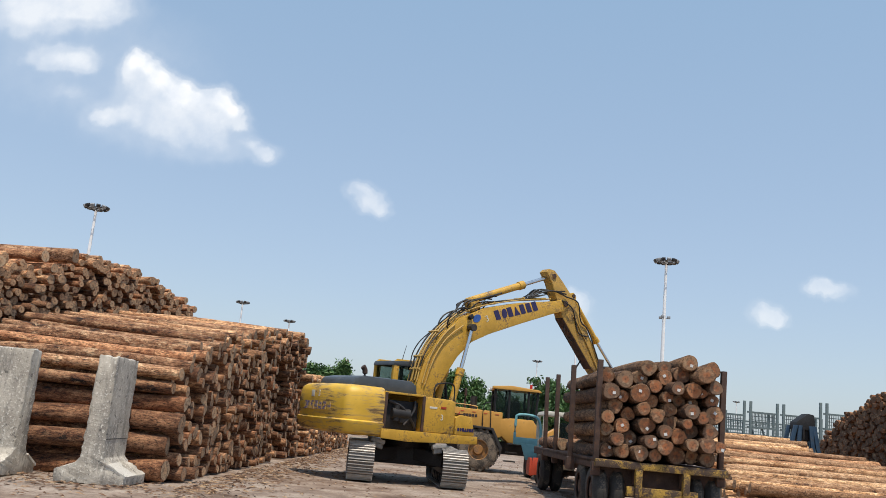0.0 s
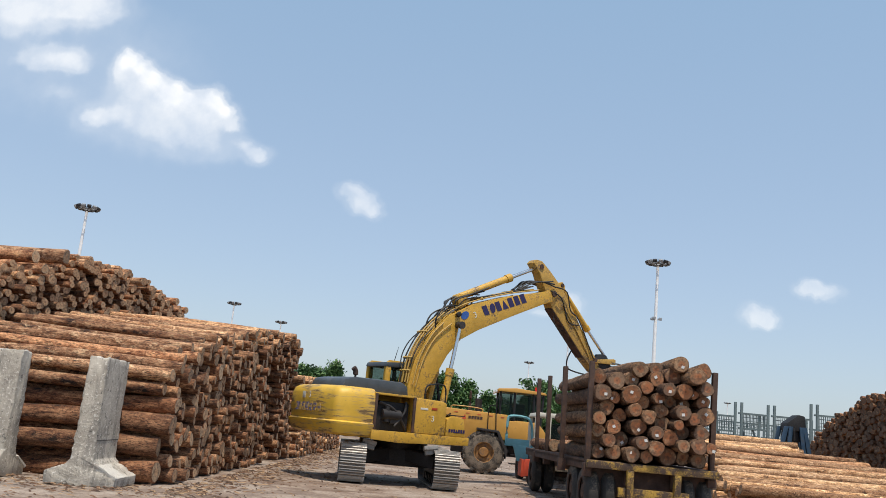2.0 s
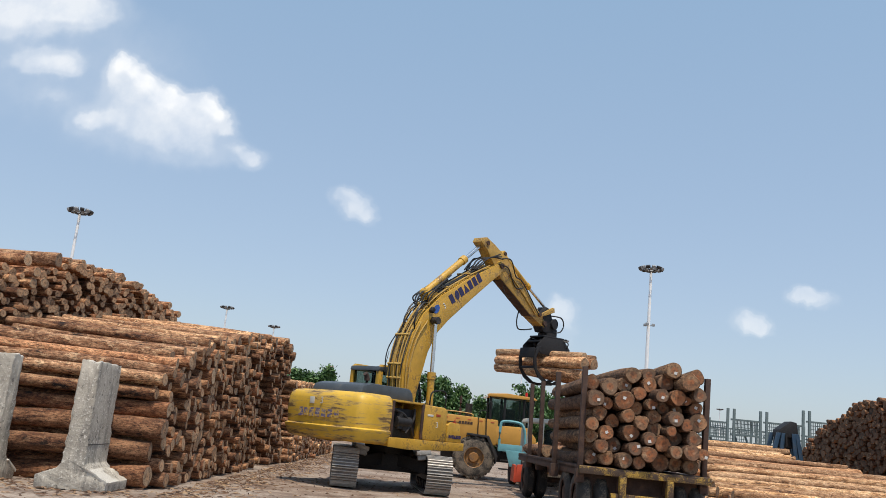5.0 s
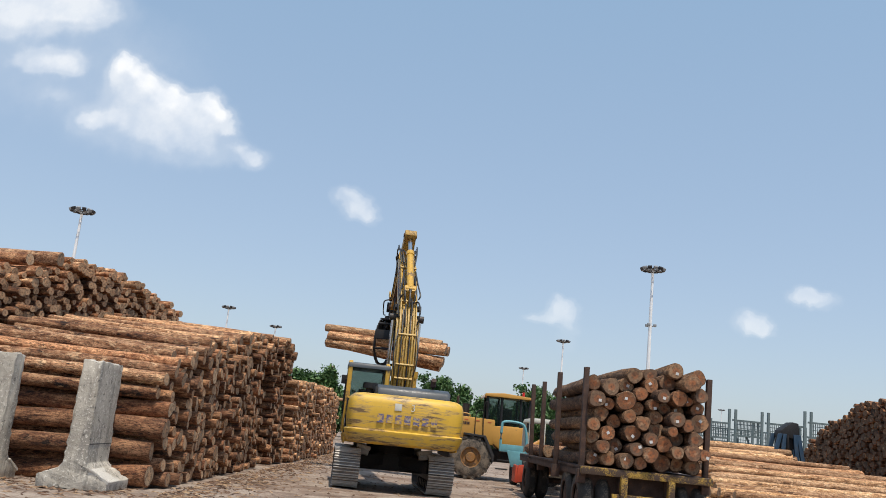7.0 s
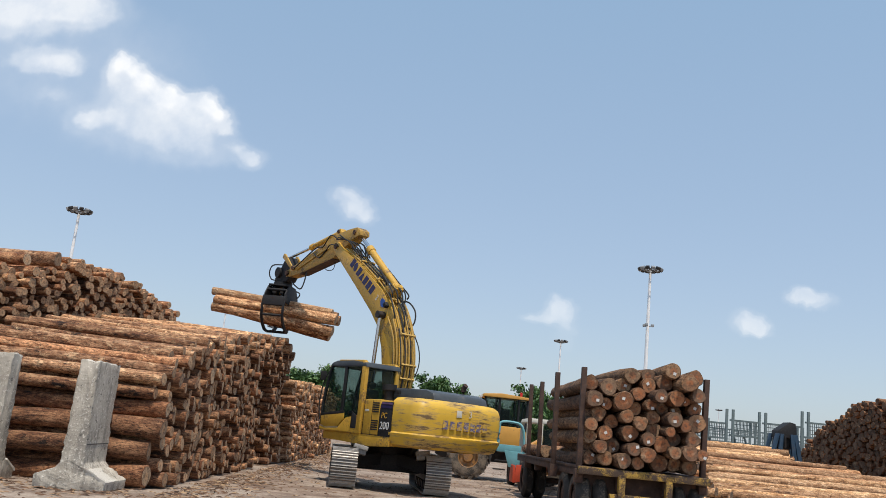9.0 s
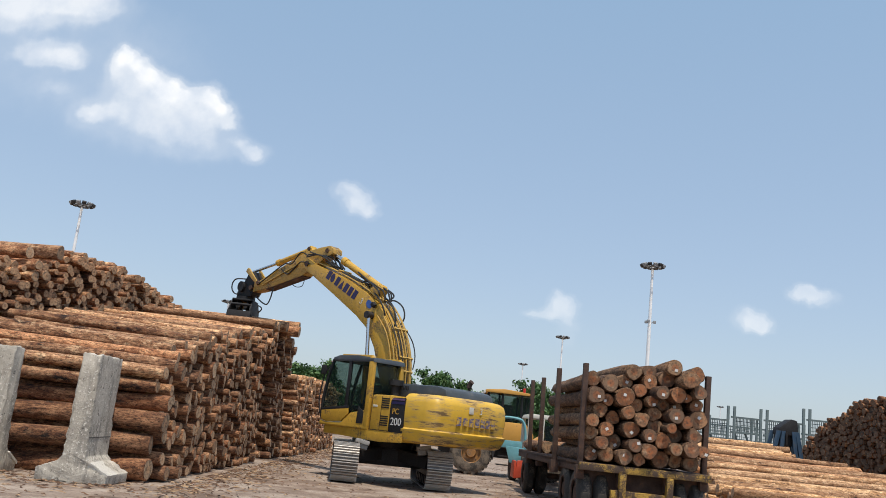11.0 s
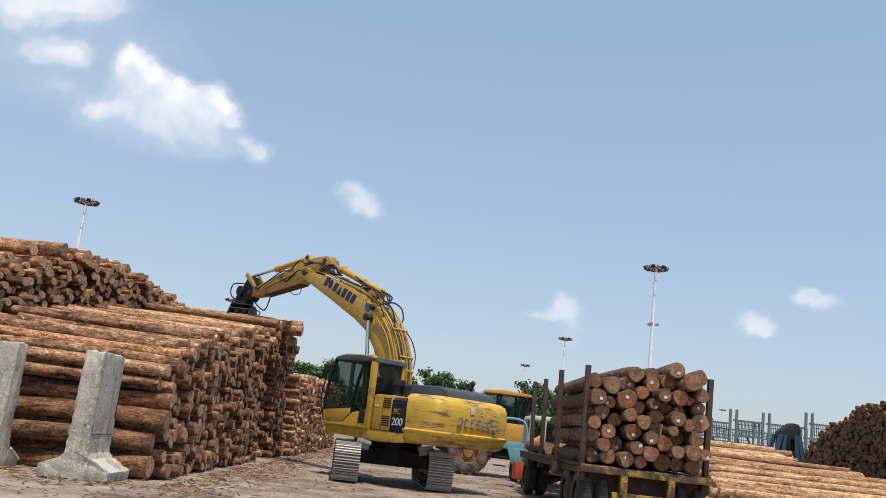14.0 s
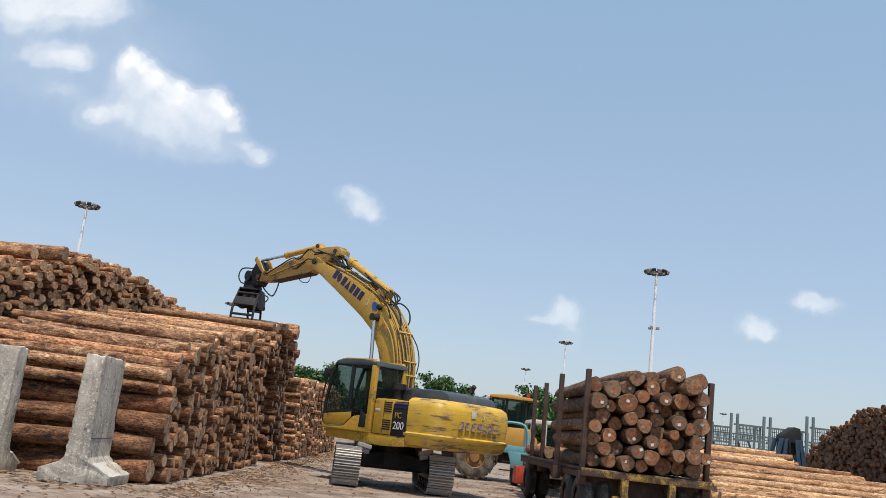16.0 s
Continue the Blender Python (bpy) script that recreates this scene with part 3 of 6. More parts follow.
def tree(m, seed, h=6.5, w=3.2, leaves=6500):
    rng = random.Random(seed)
    root = empty("tree", m)
    bm = bmesh.new()
    tube([(0, 0, -0.1), (0.05, 0.03, h * 0.25), (0.12, 0.0, h * 0.55)], 0.16, 8, bm)
    tips = []
    for i in range(13):
        a, up = i * 2.4 + rng.uniform(-0.4, 0.4), rng.uniform(0.42, 0.97)
        reach = w * rng.uniform(0.35, 0.62) * math.sin(min(1, up * 1.15) * 2.6 + 0.35)
        tip = Vector((reach * math.cos(a), reach * math.sin(a), h * up))
        tube([(0.08, 0, h * up * 0.5), tip * 0.6 + Vector((0, 0, h * up * 0.28)), tip], 0.05, 5, bm)
        tips.append(tip)
    part("trunk", bm, TRUNK, root)
    V, Fc = [], []
    clumps = [t + Vector((rng.gauss(0, w * 0.10), rng.gauss(0, w * 0.10), rng.gauss(0, w * 0.09))) for t in tips for _ in range(4)]
    clumps += [Vector((rng.gauss(0, w * 0.2), rng.gauss(0, w * 0.2), h * rng.uniform(0.25, 0.8))) for _ in range(16)]
    for i in range(leaves):
        c = rng.choice(clumps)
        s = w * 0.085
        p = c + Vector((rng.gauss(0, s), rng.gauss(0, s), rng.gauss(0, s * 0.8)))
        if p.z < h * 0.10:
            continue
        q = Euler((rng.uniform(-1.2, 1.2), rng.uniform(-1.2, 1.2), rng.uniform(0, 6.3))).to_matrix()
        l, b = rng.uniform(0.13, 0.27), rng.uniform(0.07, 0.13)
        o = len(V)
        V.extend((p + q @ Vector(v))[:] for v in ((-l, 0, 0), (0, -b, 0.03), (l, 0, -0.02), (0, b, 0.03)))
        Fc.append((o, o + 1, o + 2, o + 3))
    me = bpy.data.meshes.new("crown")
    me.from_pydata(V, [], Fc)
    me.materials.append(LEAF)
    ob = new("crown", me)
    ob.parent = root
    return tagged(root, "leafy dark green broadleaf tree", "tree", "trees behind the yard")


rng = random.Random(5)
KINDS = [tree(pose(x, 76, 0), 50 + i, h, w) for i, (x, h, w) in enumerate(((-11.0, 5.95, 3.6), (-8.8, 5.3, 3.2), (0.9, 5.8, 3.3), (2.8, 5.2, 3.0)))]
for i, (x, y, z) in enumerate(((-13.4, 77, -0.1), (-16.5, 78, 0), (-20, 77, 0), (-2.1, 77, 0), (-3.2, 80, -0.2), (4.7, 79, -1.2), (9.4, 77, 0), (10.2, 75, -0.1), (11.9, 78, 0), (13.6, 76, -0.2), (15.5, 78, 0), (6.9, 84, -0.9), (-5.0, 82, -0.8), (-24, 77, 0))):
    copy_thing(KINDS[i % 4], pose(x, y, z, 0, 0, rng.uniform(0, 360)))
for i in range(14):
    copy_thing(KINDS[i % 4], pose(-22 + 3.2 * i + rng.uniform(-1, 1), 96 + rng.uniform(-4, 4), -1.6, 0, 0, rng.uniform(0, 360)))

# ---------------------------------------------------------------- excavator
CX, CY = -0.72, 22.97
FOOT, BOOM, ARM = (0.134, 1.959), 5.712, 2.883
HOSE = mat_plain("black_hose", (0.02, 0.02, 0.02), 0.5, 0, 0.3, 8.0)
CHROME = mat_plain("chrome_rod", (0.62, 0.64, 0.66), 0.18, 1.0, 0.06, 6.0)
SHOE = mat_plain("track_steel", (0.15, 0.135, 0.12), 0.55, 0.25, 0.35, 5.0, (0.20, 0.15, 0.11), 0.58, 0.3)
SHOE_WORN = mat_plain("worn_steel_edge", (0.50, 0.47, 0.43), 0.45, 0.3, 0.25, 5.0, (0.22, 0.17, 0.13), 0.62, 0.3)
GREY_HOOD = mat_plain("grey_hood", (0.055, 0.065, 0.075), 0.42, 0, 0.3, 3.0, (0.14, 0.12, 0.10), 0.64)
BLACK = mat_plain("black_paint", (0.010, 0.010, 0.012), 0.72, 0, 0.3, 4.0)
NAVY = mat_plain("navy_decal", (0.022, 0.018, 0.085), 0.5, 0, 0.2, 6.0)
LIGHT_DECAL = mat_plain("white_decal", (0.62, 0.60, 0.52), 0.6, 0, 0.15, 6.0)
BLUE_DECAL = mat_plain("blue_decal", (0.03, 0.10, 0.36), 0.5, 0, 0.2, 6.0)
PIPE = mat_plain("yellow_pipe", (0.52, 0.33, 0.08), 0.5, 0, 0.3, 6.0, (0.12, 0.09, 0.06), 0.58)


def mat_scuffed():
    """Yellow counterweight paint, scraped along its length to grey primer, soot and bare spots."""
    m = Mat("scuffed_yellow", 0.5)
    v = m.coords("Object")
    big = m.noise(v, 1.7, 5, 0.6)
    scr = m.noise(m.coords("Object", (0.55, 0.55, 4.6)), 2.6, 9, 0.76)
    where = m.noise(v, 1.1, 3, 0.5)
    scr = m.math("ADD", scr, m.math("MULTIPLY", m.math("SUBTRACT", where, 0.5), 0.45))
    fine = m.noise(v, 24, 4, 0.6)
    col = m.ramp(big, [(0.3, (0.56, 0.34, 0.035)), (0.7, (0.72, 0.45, 0.05))])
    col = m.mix(m.ramp(scr, [(0.485, 0.0), (0.54, 0.8)]), col, (0.44, 0.29, 0.10))
    col = m.mix(m.ramp(scr, [(0.56, 0.0), (0.60, 0.92)]), col, (0.13, 0.08, 0.04))
    col = m.mix(m.ramp(fine, [(0.66, 0.0), (0.74, 0.7)]), col, (0.15, 0.09, 0.045))
    m.color(col).bump(scr, 0.2, 0.01)
    return m.m


SCUFFED = mat_scuffed()


def mat_worn_mark():
    """Violet-blue lettering paint, mostly rubbed through to scraped yellow."""
    m = Mat("worn_mark", 0.6)
    v = m.coords("Object")
    rub = m.noise(m.coords("Object", (1, 1.2, 3.0)), 5.0, 7, 0.75)
    col = m.mix(m.ramp(rub, [(0.46, 0.0), (0.53, 1.0)]), (0.12, 0.11, 0.21), (0.58, 0.37, 0.07))
    col = m.mix(m.ramp(m.noise(v, 14, 4, 0.6), [(0.56, 0.0), (0.63, 0.7)]), col, (0.36, 0.33, 0.30))
    m.color(col)
    return m.m


MARK_WORN = mat_worn_mark()


def mat_glass(name, tint):
    m = Mat(name, 0.06)
    tr, mx = m.node("ShaderNodeBsdfTransparent"), m.node("ShaderNodeMixShader")
    tr.inputs["Color"].default_value = (*tint, 1)
    m.color((0.03, 0.045, 0.045))
    mx.inputs[0].default_value = 0.22
    m.link(tr.outputs[0], mx.inputs[1])
    m.link(m.b.outputs[0], mx.inputs[2])
    m.link(mx.outputs[0], m.n["Material Output"].inputs["Surface"])
    return m.m


GLASS = mat_glass("tinted_glass", (0.75, 0.82, 0.79))


def text_bm(body, size, depth=0.004):
    cu = bpy.data.curves.new("lettering", "FONT")
    cu.body, cu.size, cu.extrude, cu.align_x, cu.align_y = body, size, depth, "CENTER", "CENTER"
    ob = bpy.data.objects.new("lettering", cu)
    scene.collection.objects.link(ob)
    me = bpy.data.meshes.new_from_object(ob.evaluated_get(bpy.context.evaluated_depsgraph_get()))
    bm = bmesh.new()
    bm.from_mesh(me)
    bpy.data.objects.remove(ob)
    bpy.data.curves.remove(cu)
    return bm


def mark_bars(parent, material, m, count, w, h, gap, slant=0.0, thick=0.006):
    """A row of plain upright bars that stands for a mark, along x, upright along z."""
    full = count * w + (count - 1) * gap
    for i in range(count):
        x = -full / 2 + i * (w + gap)
        if count == 7 and i in (1, 3):
            # a disc and a wedge among the bars
            pts = [(x + w / 2 + 0.55 * w * math.cos(0.3927 * k), 0.5 * h * math.sin(0.3927 * k)) for k in range(16)] if i == 1 else [(x - 0.02, -h / 2), (x + w + 0.02, -h / 2), (x + w / 2 + slant, h / 2)]
            part("mark_bar", prism(pts, -thick / 2, thick / 2), material, parent, at=m)
            continue
        part("mark_bar", prism([(x, -h / 2), (x + w, -h / 2), (x + w + slant, h / 2), (x + slant, h / 2)], -thick / 2, thick / 2), material, parent, at=m)


excavator = empty("excavator", pose(CX, CY, 0))
tagged(excavator, "worn yellow tracked excavator with a black log grapple", "excavator")
swing_parts = []


def swinging(ob):
    swing_parts.append(ob)
    return ob


# undercarriage
UX, UY = -0.10, -0.12
UNDER = pose(UX, UY, 0, 0, 0, 6)


def track(x):
    bm = box((0.34, 3.3, 0.42), (0, 0, 0.47), 0.05)
    box((0.40, 2.2, 0.16), (0, 0, 0.74), 0.03, bm)
    tr = part("track", bm, STEEL_DARK, excavator, "dusty steel crawler track", at=UNDER @ pose(x, 0, 0))
    for y in (-1.62, 1.62):
        bm = rod((-0.16, y, 0.46), (0.16, y, 0.46), 0.36, n=20)
        rod((-0.20, y, 0.46), (0.20, y, 0.46), 0.14, n=12, bm=bm)
        part("track_wheel", bm, STEEL_DARK, tr)
    for i in range(7):
        part("track_roller", rod((-0.2, -1.2 + i * 0.4, 0.17), (0.2, -1.2 + i * 0.4, 0.17), 0.10, n=12), STEEL_DARK, tr)
    bm = box((0.60, 0.182, 0.026), (0, 0, 0), 0.006)
    for k in (-0.075, 0.0, 0.075):
        prism([(k - 0.012, 0.013), (k + 0.012, 0.013), (k + 0.007, 0.042), (k - 0.007, 0.042)], -0.30, 0.30, bm, axes="yz")
    for f in bm.faces:
        f.material_index = 1 if f.calc_center_median().z > 0.02 else 0
    box((0.10, 0.10, 0.05), (0, 0, -0.03), 0, bm)
    me = mesh_of(bm, "track_shoe", SHOE, SHOE_WORN)
    r, st, n = 0.405, 3.24, 48
    per = 2 * st + 2 * math.pi * r
    for i in range(n):
        s = i * per / n
        if s < st:
            y, z, a = -st / 2 + s, 0.46 - r, 180
        elif s < st + math.pi * r:
            q = (s - st) / r
            y, z, a = st / 2 + r * math.sin(q), 0.46 - r * math.cos(q), 180 + math.degrees(q)
        elif s < 2 * st + math.pi * r:
            k = s - st - math.pi * r
            y, z, a = st / 2 - k, 0.46 + r - 0.035 * math.sin(math.pi * k / st), 360
        else:
            q = (s - 2 * st - math.pi * r) / r
            y, z, a = -st / 2 - r * math.sin(q), 0.46 + r * math.cos(q), 360 + math.degrees(q)
        ob = new("track_shoe", me)
        ob.parent, ob.matrix_basis = tr, pose(0, y, z, a)
    return tr


track(-1.10)
track(1.10)
bm = box((1.7, 1.3, 0.42), (UX, UY, 0.62), 0.08)
for sx in (-1, 1):
    for sy in (-1, 1):
        leg = Matrix.Rotation(math.atan2(sy * 0.75, sx * 0.95), 4, "Z") @ Matrix.Rotation(radians(7), 4, "Y")
        box((1.25, 0.42, 0.30), (UX + sx * 0.50, UY + sy * 0.62, 0.66), 0.03, bm, leg)
rod((UX, UY, 0.8), (UX, UY, 1.02), 0.62, n=28, bm=bm)
part("lower_frame", bm, BLACK, excavator, at=UNDER @ pose(-UX, -UY, 0))
GUARD = mat_plain("scuffed_grey", (0.30, 0.29, 0.27), 0.6, 0.1, 0.3, 5.0, (0.12, 0.10, 0.08), 0.58)
for sx in (-1, 1):
    for sy in (-1, 1):
        bm = box((0.34, 0.42, 0.10), (0, 0, 0), 0.02)
        box((0.20, 0.30, 0.12), (-0.05 * sx, 0, -0.10), 0.02, bm)
        part("step_guard", bm, GUARD, excavator, "scuffed grey step guard", at=UNDER @ pose(sx * 0.74, sy * 1.35, 0.93, 5 * sy, -10 * sx, 0))


def loft(levels):
    """Rings of plan points (x, y) at heights z, skinned together."""
    bm = bmesh.new()
    rings = [[bm.verts.new((x, y, z)) for x, y in pts] for z, pts in levels]
    for a, b in zip(rings, rings[1:]):
        for k in range(len(a)):
            j = (k + 1) % len(a)
            bm.faces.new((a[k], a[j], b[j], b[k]))
    bm.faces.new(rings[0][::-1])
    bm.faces.new(rings[-1])
    bmesh.ops.recalc_face_normals(bm, faces=bm.faces)
    return bm


def cw_plan(grow, front=-1.62):
    """Plan of the counterweight: a shallow arc behind, rounded corners."""
    pts = []
    w, back = 1.36 + grow, 2.74 + grow
    for i in range(41):
        a = -1 + i / 20
        corner = max(0.0, abs(a) - 0.86) / 0.14
        arc = back - 0.15 * a * a - 0.30 * (1 - math.sqrt(max(0.0, 1 - corner * corner)))
        pts.append((-arc, a * w))
    return [(front, -w)] + pts + [(front, w)]


cw = swinging(part("counterweight", loft([(1.05, cw_plan(-0.16)), (1.10, cw_plan(-0.06)), (1.30, cw_plan(0.015)), (1.355, cw_plan(0.02)), (1.385, cw_plan(-0.03)),
              (1.72, cw_plan(0.0)), (1.98, cw_plan(-0.015)), (2.10, cw_plan(-0.05)), (2.17, cw_plan(-0.14)), (2.19, cw_plan(-0.26))]), SCUFFED, excavator, "yellow counterweight scraped to grey along its back"))
for i in range(7):
    y = 0.60 - i * 0.205
    h = (0.20, 0.18, 0.20, 0.20, 0.21, 0.18, 0.19)[i]
    tall = [(y - 0.075, 1.645 - h / 2), (y + 0.075, 1.645 - h / 2), (y + 0.07, 1.645 + h / 2), (y - 0.07, 1.645 + h / 2)]
    back = -2.744 + 0.15 * (y / 1.36) ** 2
    part("brand_mark", prism(tall, back - 0.012, back, axes="yz"), MARK_WORN, cw, "worn violet-grey mark")
part("number", text_bm("3", 0.22), LIGHT_DECAL, cw, "white painted number", at=Matrix.Translation((-2.748, -0.12, 1.92)) @ Matrix.Rotation(radians(-90), 4, "Z") @ Matrix.Rotation(radians(90), 4, "X"))
part("patch", box((0.006, 0.16, 0.16), (-2.742, 0.22, 1.92), 0.002), LIGHT_DECAL, cw)

# deck and housings
bm = prism([(1.25, 1.33), (1.42, 1.05), (1.42, 0.38), (0.95, 0.30), (0.95, -0.55), (1.05, -1.33), (-1.64, -1.33), (-1.64, 1.33)], 1.03, 1.24, axes="xy", bevel=0.04)
deck = swinging(part("deck_frame", bm, YELLOW, excavator))
for sy in (-1, 1):
    part("deck_skirt", prism([(1.15, 1.05), (1.15, 1.24), (-1.66, 1.24), (-1.66, 1.02), (-0.9, 0.98)], sy * 1.32, sy * 1.37, bevel=0.012), YELLOW, deck)

bm = prism([(0.42, 1.24), (0.42, 2.02), (0.30, 2.07), (-0.50, 2.09), (-0.50, 1.24)], -1.36, -0.62, bevel=0.05)
rh = swinging(part("fuel_tank", bm, YELLOW, excavator))
part("number", text_bm("3", 0.20), LIGHT_DECAL, rh, "white painted number", at=Matrix.Translation((0.02, -1.364, 1.62)) @ Matrix.Rotation(radians(90), 4, "X"))
part("reflector", box((0.16, 0.008, 0.06), (0.05, -1.363, 1.86), 0.002), mat_plain("red_reflector", (0.35, 0.05, 0.02), 0.4), rh)
part("mark", box((0.22, 0.006, 0.05), (-0.25, -1.363, 1.84), 0.002), LIGHT_DECAL, rh)
tb = swinging(part("tool_box", prism([(0.44, 1.24), (0.44, 1.66), (0.60, 1.74), (0.96, 1.70), (1.06, 1.24)], -1.36, -0.66, bevel=0.04), YELLOW, excavator))
mark_bars(tb, NAVY, pose(0.76, -1.363, 1.38), 7, 0.058, 0.085, 0.014)
part("tread_plate", box((0.50, 0.62, 0.02), (0.76, -1.0, 1.76), 0.004), STEEL_DARK, tb)

# right bay with its door gone, pump inside
bm = bmesh.new()
box((0.06, 0.72, 0.86), (-1.62, -0.98, 1.67), 0.01, bm)
box((1.16, 0.06, 0.86), (-1.07, -0.60, 1.67), 0.01, bm)
box((1.16, 0.74, 0.05), (-1.07, -0.98, 2.09), 0.01, bm)
bay = swinging(part("pump_bay", bm, YELLOW, excavator, "open pump bay without its door"))
bm = box((0.95, 0.52, 0.70), (-1.05, -0.92, 1.58), 0.05)
part("bay_lining", bm, BLACK, bay)
bm = rod((-1.35, -1.20, 1.62), (-0.85, -1.20, 1.62), 0.13, n=14)
rod((-1.2, -1.2, 1.85), (-1.2, -1.2, 1.45), 0.09, n=12, bm=bm)
box((0.25, 0.10, 0.22), (-1.0, -1.22, 1.52), 0.03, bm)
tube([(-1.45, -1.22, 1.9), (-1.1, -1.27, 1.78), (-0.8, -1.24, 1.5), (-0.65, -1.2, 1.32)], 0.035, 6, bm)
tube([(-0.7, -1.22, 1.95), (-0.75, -1.26, 1.7), (-1.0, -1.26, 1.36)], 0.03, 6, bm)
part("pump", bm, STEEL_DARK, bay)
for x in (-0.53, -1.60):
    part("bay_post", box((0.07, 0.05, 0.84), (x, -1.345, 1.67), 0.012), RUST, bay)

# left housing
bm = prism([(-0.48, 1.24), (-0.48, 2.04), (-0.55, 2.09), (-1.16, 2.10), (-1.16, 1.24)], 0.55, 1.36, bevel=0.04)
lh = swinging(part("side_housing", bm, YELLOW, excavator))
for z in (1.90, 1.48):
    for i in range(5):
        part("vent_slat", box((0.26, 0.012, 0.030), (-1.0, 1.364, z - 0.10 + i * 0.052), 0.004), BLACK, lh)
for sx, w in ((-0.86, 0.010), (-0.52, 0.010)):
    part("panel_gap", box((w, 0.006, 0.80), (sx, 1.362, 1.66)), BLACK, lh)
part("mark", box((0.16, 0.006, 0.05), (-0.64, 1.363, 1.82), 0.002), LIGHT_DECAL, lh)
bp = swinging(part("model_panel", prism([(-1.18, 1.24), (-1.18, 1.98), (-1.26, 2.05), (-1.66, 2.05), (-1.66, 1.24)], 0.9, 1.372, bevel=0.02), BLACK, excavator, "black panel with the machine's number"))
part("stripe", prism([(-1.22, 1.90), (-1.66, 1.90), (-1.66, 1.96), (-1.22, 1.96)], 1.37, 1.378), NAVY, bp)
part("stripe", prism([(-1.24, 1.99), (-1.66, 1.99), (-1.66, 2.03), (-1.24, 2.03)], 1.37, 1.378), mat_plain("violet_stripe", (0.16, 0.09, 0.20), 0.5), bp)
for a, b in ((-1.66, -0.50), (-0.44, 1.10)):
    part("seam", box((b - a, 0.008, 0.016), ((a + b) / 2, 1.372, 1.252)), BLACK, deck)
part("seam", box((0.012, 0.02, 0.80), (-1.665, 1.366, 1.66)), BLACK, bp)
left_wall = Matrix.Rotation(radians(180), 4, "Z") @ Matrix.Rotation(radians(90), 4, "X")
part("lettering", text_bm("PC", 0.19), YELLOW, bp, "yellow letters", at=Matrix.Translation((-1.38, 1.376, 1.72)) @ left_wall)
part("lettering", text_bm("200", 0.25), PAPER, bp, "white numerals", at=Matrix.Translation((-1.42, 1.376, 1.48)) @ left_wall)

# engine hood
bm = prism([(-0.50, 2.06), (-0.56, 2.34), (-0.70, 2.43), (-2.02, 2.43), (-2.30, 2.36), (-2.40, 2.12)], -1.0, 0.72, bevel=0.07)
hood = swinging(part("engine_hood", bm, GREY_HOOD, excavator, "dark grey engine hood", smooth=False))
for i in range(10):
    part("grille_slot", box((0.03, 0.30, 0.012), (-0.78 - i * 0.05, 0.50, 2.434), 0.003), BLACK, hood)
part("exhaust", tube([(-1.85, -0.62, 2.3), (-1.85, -0.62, 2.56), (-1.92, -0.62, 2.66)], 0.065, 10), RUST, hood)
part("pre_cleaner", rod((-0.70, 0.80, 2.36), (-0.70, 0.80, 2.50), 0.18, n=18, bm=rod((-0.70, 0.8, 2.05), (-0.70, 0.8, 2.36), 0.12, n=12)), BLACK, hood)
part("guard_rail", tube([(-0.2, -1.25, 2.05), (-0.2, -1.27, 2.35), (-0.05, -1.27, 2.45), (0.35, -1.27, 2.45), (0.40, -1.27, 2.05)], 0.02, 6), BLACK, hood)

for i in range(9):
    part("grille_slot", box((0.02, 0.03, 0.09), (0, 0, 0), 0.003), BLACK, hood, at=pose(-0.62 - i * 0.055, 0.728, 2.33))

# cab
C0, C1, CYI, CYO = -0.45, 1.30, 0.36, 1.41
cab = swinging(part("cab", prism([(C0, 1.24), (C0, 1.72), (0.20, 1.60), (0.52, 1.34), (1.10, 1.31), (1.34, 1.36), (1.38, 1.24)], CYI, CYO, bevel=0.03), YELLOW, excavator))
part("roof", prism([(C0 - 0.04, 2.86), (C0, 2.98), (0.10, 3.03), (0.85, 3.02), (1.08, 2.96), (1.14, 2.86)], CYI - 0.02, CYO + 0.01, bevel=0.04), GREY_HOOD, cab, "dark grey cab roof")
for y in (CYI + 0.05, CYO - 0.05):
    bm = bmesh.new()
    for a, b in zip([(1.34, 1.40), (1.36, 1.90), (1.26, 2.45), (1.10, 2.90)], [(1.36, 1.90), (1.26, 2.45), (1.10, 2.90), (0.9, 2.95)]):
        rod((a[0], y, a[1]), (b[0], y, b[1]), 0.045, n=8, bm=bm)
    part("front_post", bm, BLACK, cab)
    part("rear_post", prism([(C0 - 0.01, 1.3), (C0 - 0.01, 2.94), (C0 + 0.06, 3.01), (C0 + 0.16, 3.0), (C0 + 0.14, 1.3)], y - 0.055, y + 0.055, bevel=0.025), YELLOW, cab, "yellow rear post")
    part("roof_rail", prism([(C0 + 0.06, 2.93), (C0 + 0.1, 3.04), (0.75, 3.045), (0.75, 2.985)], y - 0.05, y + 0.05, bevel=0.02), YELLOW, cab)
part("vent_panel", prism([(-0.30, 1.36), (-0.30, 1.66), (-0.08, 1.76), (-0.06, 1.36)], CYO - 0.01, CYO + 0.008, bevel=0.004), BLACK, cab)
part("middle_post", prism([(0.36, 1.5), (0.36, 2.9), (0.46, 2.9), (0.46, 1.5)], CYO - 0.06, CYO, bevel=0.01), BLACK, cab)
part("door_base", prism([(0.30, 1.56), (0.54, 1.36), (1.10, 1.325), (1.30, 1.38), (1.335, 1.62), (0.30, 1.72)], CYO - 0.04, CYO + 0.004, bevel=0.01), YELLOW, cab)
part("door_frame", prism([(0.30, 1.70), (1.335, 1.60), (1.335, 1.66), (0.30, 1.77)], CYO - 0.03, CYO + 0.006, bevel=0.004), BLACK, cab)
